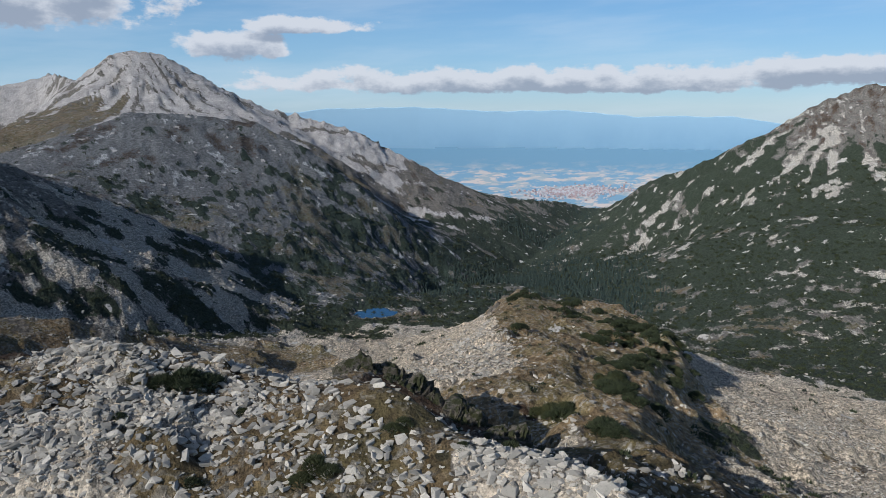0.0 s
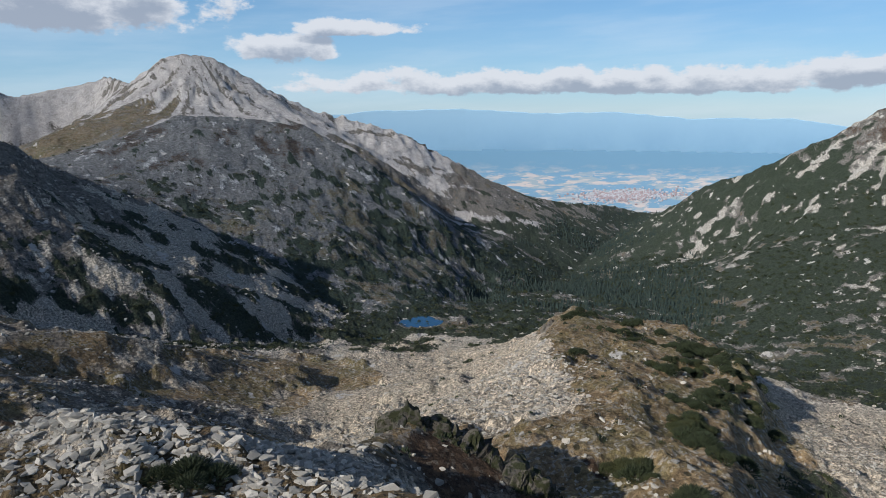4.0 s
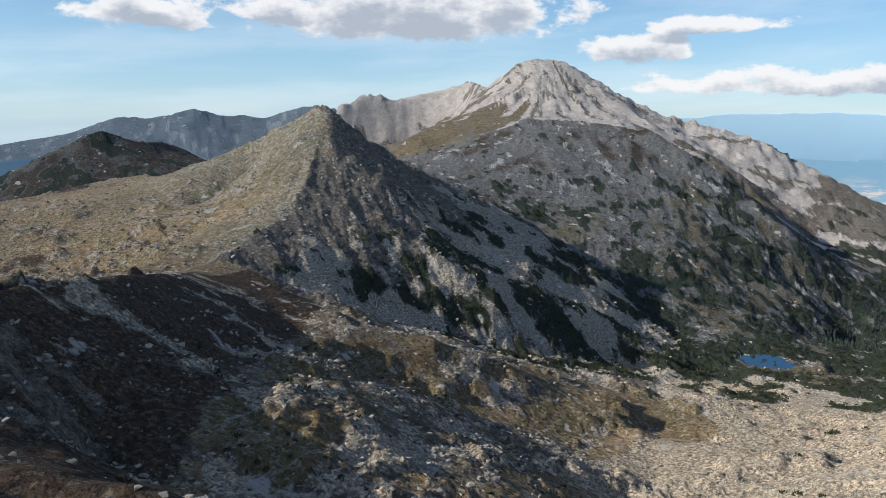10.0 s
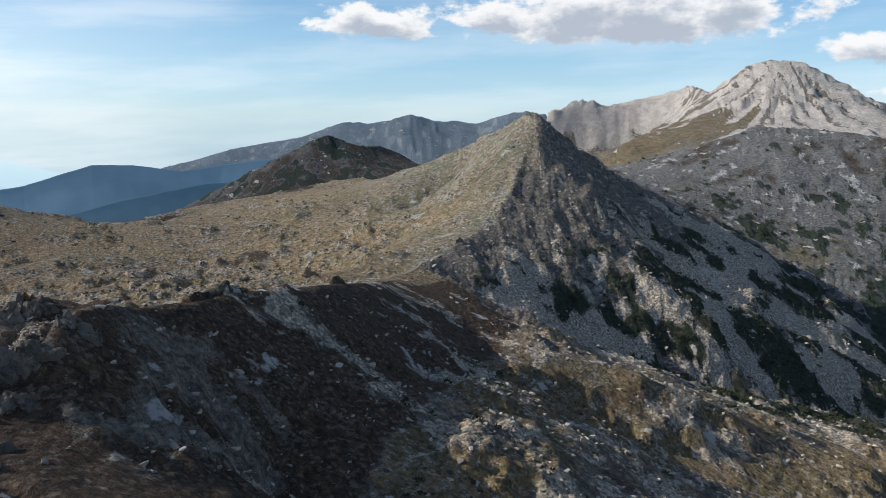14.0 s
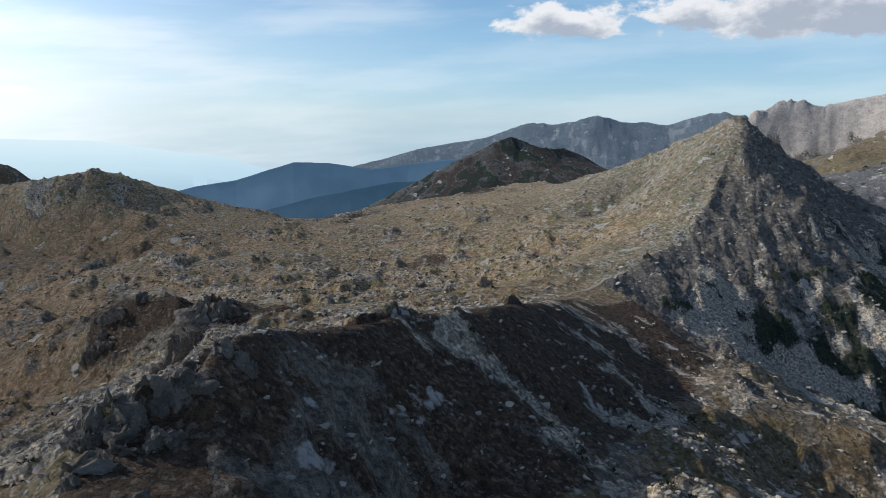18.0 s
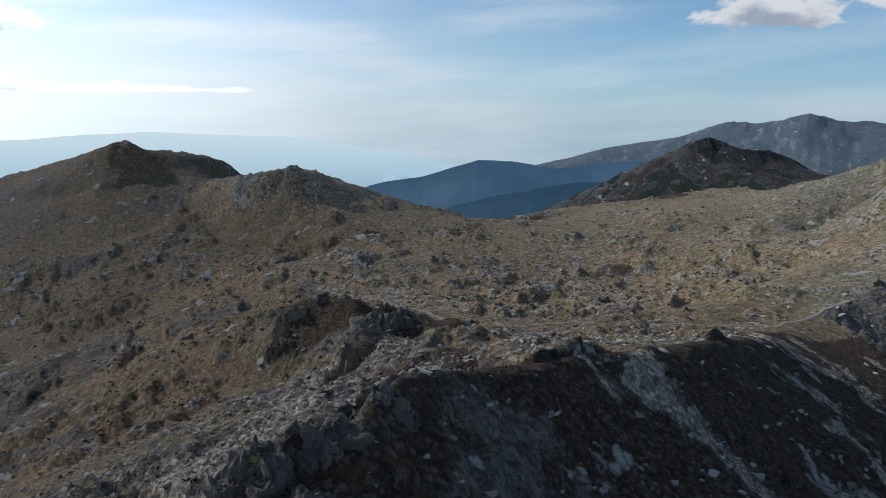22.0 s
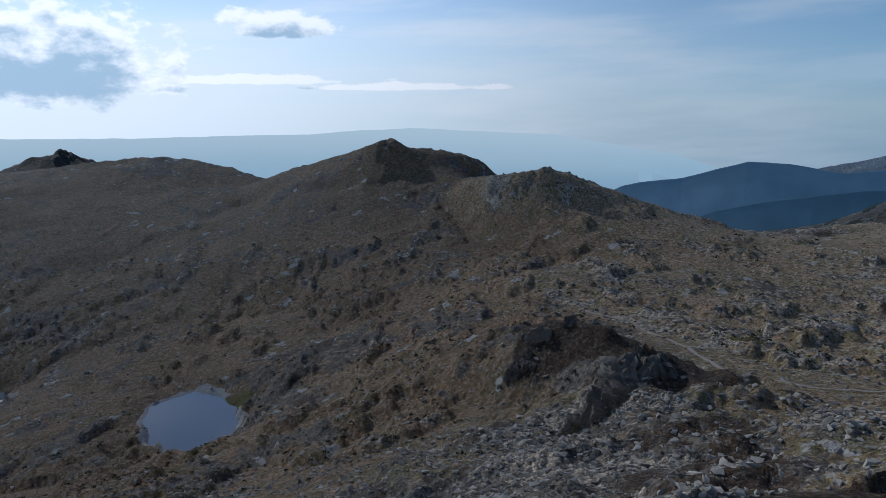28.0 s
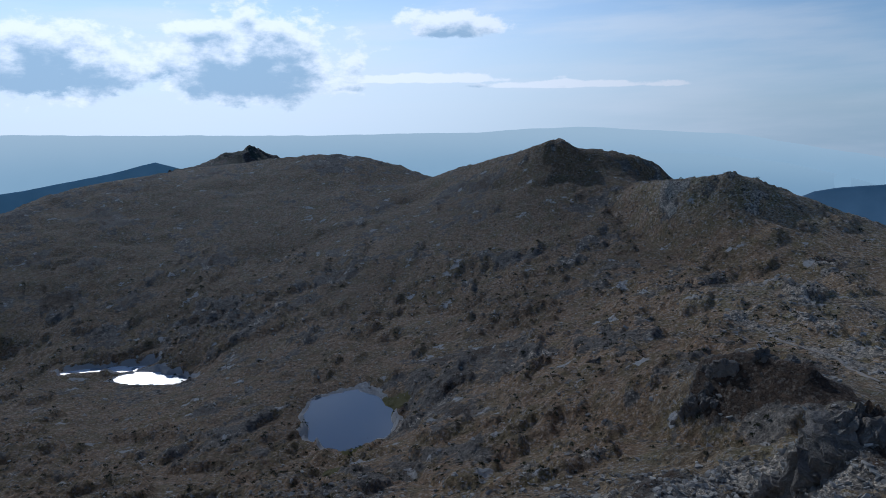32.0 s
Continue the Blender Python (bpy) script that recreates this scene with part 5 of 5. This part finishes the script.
def crag_shape():
    """A broken mass of rock: a blunt hull, split by joints into steps and faces."""
    bm = bmesh.new()
    for k in range(26):
        a, z = 6.283 * rng.random(), 2 * rng.random() - 1
        r = (0.62 - 0.2 * max(z, 0) ** 2) * (0.8 + 0.35 * rng.random())
        bm.verts.new((r * math.cos(a), r * math.sin(a) * 0.8, z * (0.8 + 0.2 * rng.random())))
    bmesh.ops.convex_hull(bm, input=bm.verts)
    bmesh.ops.delete(bm, geom=[v for v in bm.verts if not v.link_faces], context="VERTS")
    bmesh.ops.triangulate(bm, faces=bm.faces)
    bmesh.ops.subdivide_edges(bm, edges=bm.edges, cuts=4, use_grid_fill=True)
    bmesh.ops.triangulate(bm, faces=bm.faces)
    off = rng.random() * 50
    for v in bm.verts:
        p = Vector((v.co.x * 2.2 + off, v.co.y * 2.2, v.co.z * 1.1))
        joint = math.floor(4 * (noise.noise(p) + 0.5)) / 4 - 0.5
        fine = math.floor(3 * (noise.noise(p * 2.7) + 0.5)) / 3 - 0.5
        v.co += v.normal * (0.26 * joint + 0.13 * fine + 0.018 * rng.normal())
    bm.verts.index_update()
    out = np.array([v.co[:] for v in bm.verts]), np.array([[v.index for v in f.verts] for f in bm.faces])
    bm.free()
    return out


# mossy cliff rock, coloured darker still to paint in the crest's shadow
moss_shade_mat, mt_, mb_, mp_ = material("mossy_shade_rock")
oi = mt_.nodes.new("ShaderNodeObjectInfo").outputs["Random"]
c = mix_node(mt_, oi, (0.06, 0.054, 0.045), (0.12, 0.108, 0.09))
c = mix_node(mt_, ramp_node(mt_, noise_node(mt_, mp_, 0.35, 6, 0.65), 0.44, 0.56), c, (0.035, 0.038, 0.018))
link(mt_, c, mb_.inputs["Base Color"])
bump(mt_, mb_, noise_node(mt_, mp_, 0.8, 8, 0.65), 1.0, 1.2)
crag_shapes = [crag_shape() for _ in range(7)]
crag_meshes = [solid("crag", shape, crag_mat) for shape in crag_shapes]
moss_shade_meshes = [solid("crag", shape, moss_shade_mat) for shape in crag_shapes]


def outcrop(x, y, wide, tall, turn, count, label):
    """A crop of split rock: leaning pillars that grow out of the slope."""
    base = new("rock_outcrop")
    base.location = (x, y, ground_at(x, y))
    tagged(base, label, "rock outcrop", group="rock outcrops")
    for k in range(count):
        u, v = (rng.random() - 0.5) * wide, (rng.random() - 0.5) * wide * 0.45
        px, py = u * math.cos(turn) - v * math.sin(turn), u * math.sin(turn) + v * math.cos(turn)
        s = {DARK: 1.3, CLIFF: 1.5, JAG: 1.3}.get(label, 0.8) * tall * (0.5 + 0.5 * rng.random()) * (1 - 0.5 * abs(2 * u / wide) ** 2)
        piece = new("crag", (moss_shade_meshes if label == CLIFF else crag_meshes)[int(rng.integers(len(crag_meshes)))])
        piece.parent = base
        w = s * (0.95 + 0.6 * rng.random())
        piece.matrix_local = Matrix.LocRotScale((px, py, ground_at(x + px, y + py) - base.location.z - (0.3 if label == GREY else 0.5) * s),
                                                Euler((0.25 * rng.normal(), 0.25 * rng.normal(), rng.random() * 6.28)), (w, w * 0.9, s * 1.1))
    return base


DARK, JAG, GREY, CLIFF = "dark split crags of bare rock above a grassy slope", "jagged broken rock teeth along the ridge", "weathered grey rock knoll in dry grass", "dark jagged cliff of split rock with green ledges"
for x, y, wide, tall, turn, count, label in (
        (-548, 222, 34, 17, 1.3, 13, DARK), (-540, 206, 30, 15, 1.1, 11, DARK), (-526, 200, 18, 9, 1.2, 6, DARK),
        (-703, 178, 40, 10, 1.4, 9, DARK), (-696, 206, 26, 7, 1.5, 6, DARK), (-694, 154, 26, 8, 1.1, 6, DARK),
        (-286, 171, 16, 9, 1.2, 10, JAG), (-281, 152, 15, 10, 1.4, 9, JAG), (-262, 146, 14, 7, 0.2, 8, JAG), (-297, 186, 18, 8, 1.5, 9, JAG),
        (-240, 152, 14, 7, 2.8, 7, JAG), (-301, 150, 16, 9, 1.0, 7, JAG), (-272, 160, 16, 8, 1.2, 7, JAG), (-31, 262, 18, 9, 0.2, 9, CLIFF), (-12, 262, 20, 10, -0.3, 10, CLIFF), (6, 254, 20, 10, -0.6, 10, CLIFF), (22, 238, 18, 10, -0.7, 9, CLIFF), (32, 224, 14, 8, -0.9, 7, CLIFF),
        (70, 752, 22, 11, 0.5, 9, GREY), (54, 700, 24, 12, 1.4, 9, GREY), (-757, 478, 20, 7, 0.4, 8, GREY), (-811, 160, 18, 7, 0.8, 7, GREY),
        (-860, 60, 26, 7, 0.4, 9, GREY), (-1030, -20, 28, 8, 0.3, 9, GREY), (-790, 330, 22, 6, 0.9, 8, GREY), (-900, 560, 26, 6, 0.5, 9, GREY)):
    outcrop(x, y, wide, tall, turn, count, label)


def place_on(me, name, label, category, group, spots, sizes, sink):
    for k, ((x, y, z), s) in enumerate(zip(spots, sizes)):
        ob = new(name, me[k % len(me)])
        ob.matrix_world = Matrix.LocRotScale((x, y, z - sink * s), Euler((0.35 * rng.normal(), 0.35 * rng.normal(), rng.random() * 6.28)) if sink else Euler((0, 0, rng.random() * 6.28)), (s, s, s))
        tagged(ob, label, category, group=group)


near_crest = 1 - step(np.hypot((gx + 25) * 0.75, gy - 135), 40, 130)
spots, _ = scatter((cover[0] + 0.2 * cover[2]) * near_crest, 150, rng)
place_on(slab_meshes, "boulder", "pale angular granite boulder on the crest", "boulder", "boulders on the crest", spots, 1.6 + 1.8 * rng.random(150) ** 2, 0.05)
spots, _ = scatter(step(gshare[4], 0.4, 0.7) * (away < 1100) * (away > 350) * front, 130, rng)
place_on(slab_meshes, "boulder", "grey weathered boulder lying in dry turf", "boulder", "boulders on the plateau", spots, 3.0 + 4.5 * rng.random(130) ** 2, 0.05)

pine_meshes = [solid("dwarf_pine", shape, pine_mat) for shape in shrubs_near]
CREST_PINES = ((-63, 162, 4.6), (-58, 163, 4.2), (-68, 160, 3.4), (-61, 158, 3.6), (-25, 126, 3.2), (-27, 123, 2.8), (-22, 124, 2.6), (-10, 133, 2.4), (-8, 135, 1.8),
               (-34, 118, 2.4), (-50, 128, 2.0), (-78, 176, 2.2), (14, 132, 2.6), (22, 140, 3.2), (26, 146, 3.0), (-72, 146, 1.8), (-46, 150, 1.6), (4, 126, 1.7))
place_on(pine_meshes, "dwarf_pine", "dark green dwarf pine bush among pale blocks", "shrub", "dwarf pines on the crest", [(x, y, ground_at(x, y)) for x, y, _ in CREST_PINES], [r for _, _, r in CREST_PINES], 0.0)
spots, sizes = [], []
for x, y, wide, count in ((112, 619, 14, 9), (93, 333, 9, 9), (98, 352, 8, 6), (120, 520, 14, 9), (150, 560, 20, 14), (202, 622, 20, 10), (165, 500, 18, 12), (140, 470, 14, 9), (92, 380, 8, 6),
                          (60, 545, 8, 5), (54, 300, 8, 6), (64, 262, 7, 7), (80, 690, 14, 8), (130, 690, 16, 8), (185, 560, 18, 10), (172, 640, 16, 16), (150, 610, 14, 12), (190, 590, 16, 14), (104, 640, 10, 8), (112, 420, 7, 8), (104, 395, 6, 7), (128, 450, 8, 8)):
    for k in range(count):
        px, py = x + wide * rng.normal() * 0.6, y + wide * rng.normal() * 0.8
        spots.append((px, py, ground_at(px, py)))
        sizes.append(3.0 + 4.6 * rng.random())
place_on(pine_meshes, "dwarf_pine", "dark green dwarf pine spread over tan grass", "shrub", "dwarf pines on the knoll", spots, sizes, 0.0)

# ---- the footpath along the rim ----
path_mat, t_, b_, p_ = material("path_gravel")
link(t_, mix_node(t_, noise_node(t_, p_, 0.9, 5, 0.7), (0.22, 0.19, 0.15), (0.42, 0.37, 0.31)), b_.inputs["Base Color"])
bump(t_, b_, noise_node(t_, p_, 3.0, 4, 0.7), 0.6, 0.2)
way = []
for p, q in zip(TRAIL[:-1], TRAIL[1:]):
    m = max(2, int(math.dist(p, q) / 2.5))
    way += [(p[0] + (q[0] - p[0]) * k / m, p[1] + (q[1] - p[1]) * k / m) for k in range(m)]
way = np.array(way)
for _ in range(6):
    way[1:-1] = 0.25 * way[:-2] + 0.5 * way[1:-1] + 0.25 * way[2:]
way = way + 1.6 * np.stack([fbm(way[:, 0], way[:, 1], 22, 3, 301), fbm(way[:, 0], way[:, 1], 22, 3, 302)], -1)
side = np.gradient(way, axis=0)
side = np.stack([-side[:, 1], side[:, 0]], -1) / np.hypot(*side.T)[:, None]
half = 1.9 + 0.9 * fbm(way[:, 0], way[:, 1], 12, 3, 303)
rows = []
for f in (-1.0, -0.4, 0.4, 1.0):
    p = way + side * (half * f)[:, None]
    z = land(p[:, 0], p[:, 1])[0] + (0.45 if abs(f) < 0.9 else 0.1)
    rows.append(np.column_stack([p, z]))
i = np.arange(4 * len(way)).reshape(4, -1)
q = np.stack([i[:-1, :-1], i[1:, :-1], i[1:, 1:], i[:-1, 1:]], -1).reshape(-1, 4)[:, ::-1]
trail_ob = new("hiking_path", mesh_from("hiking_path", np.concatenate(rows), q))
trail_ob.data.materials.append(path_mat)
tagged(trail_ob, "narrow pale gravel footpath along the rim", "path", kind="structure")
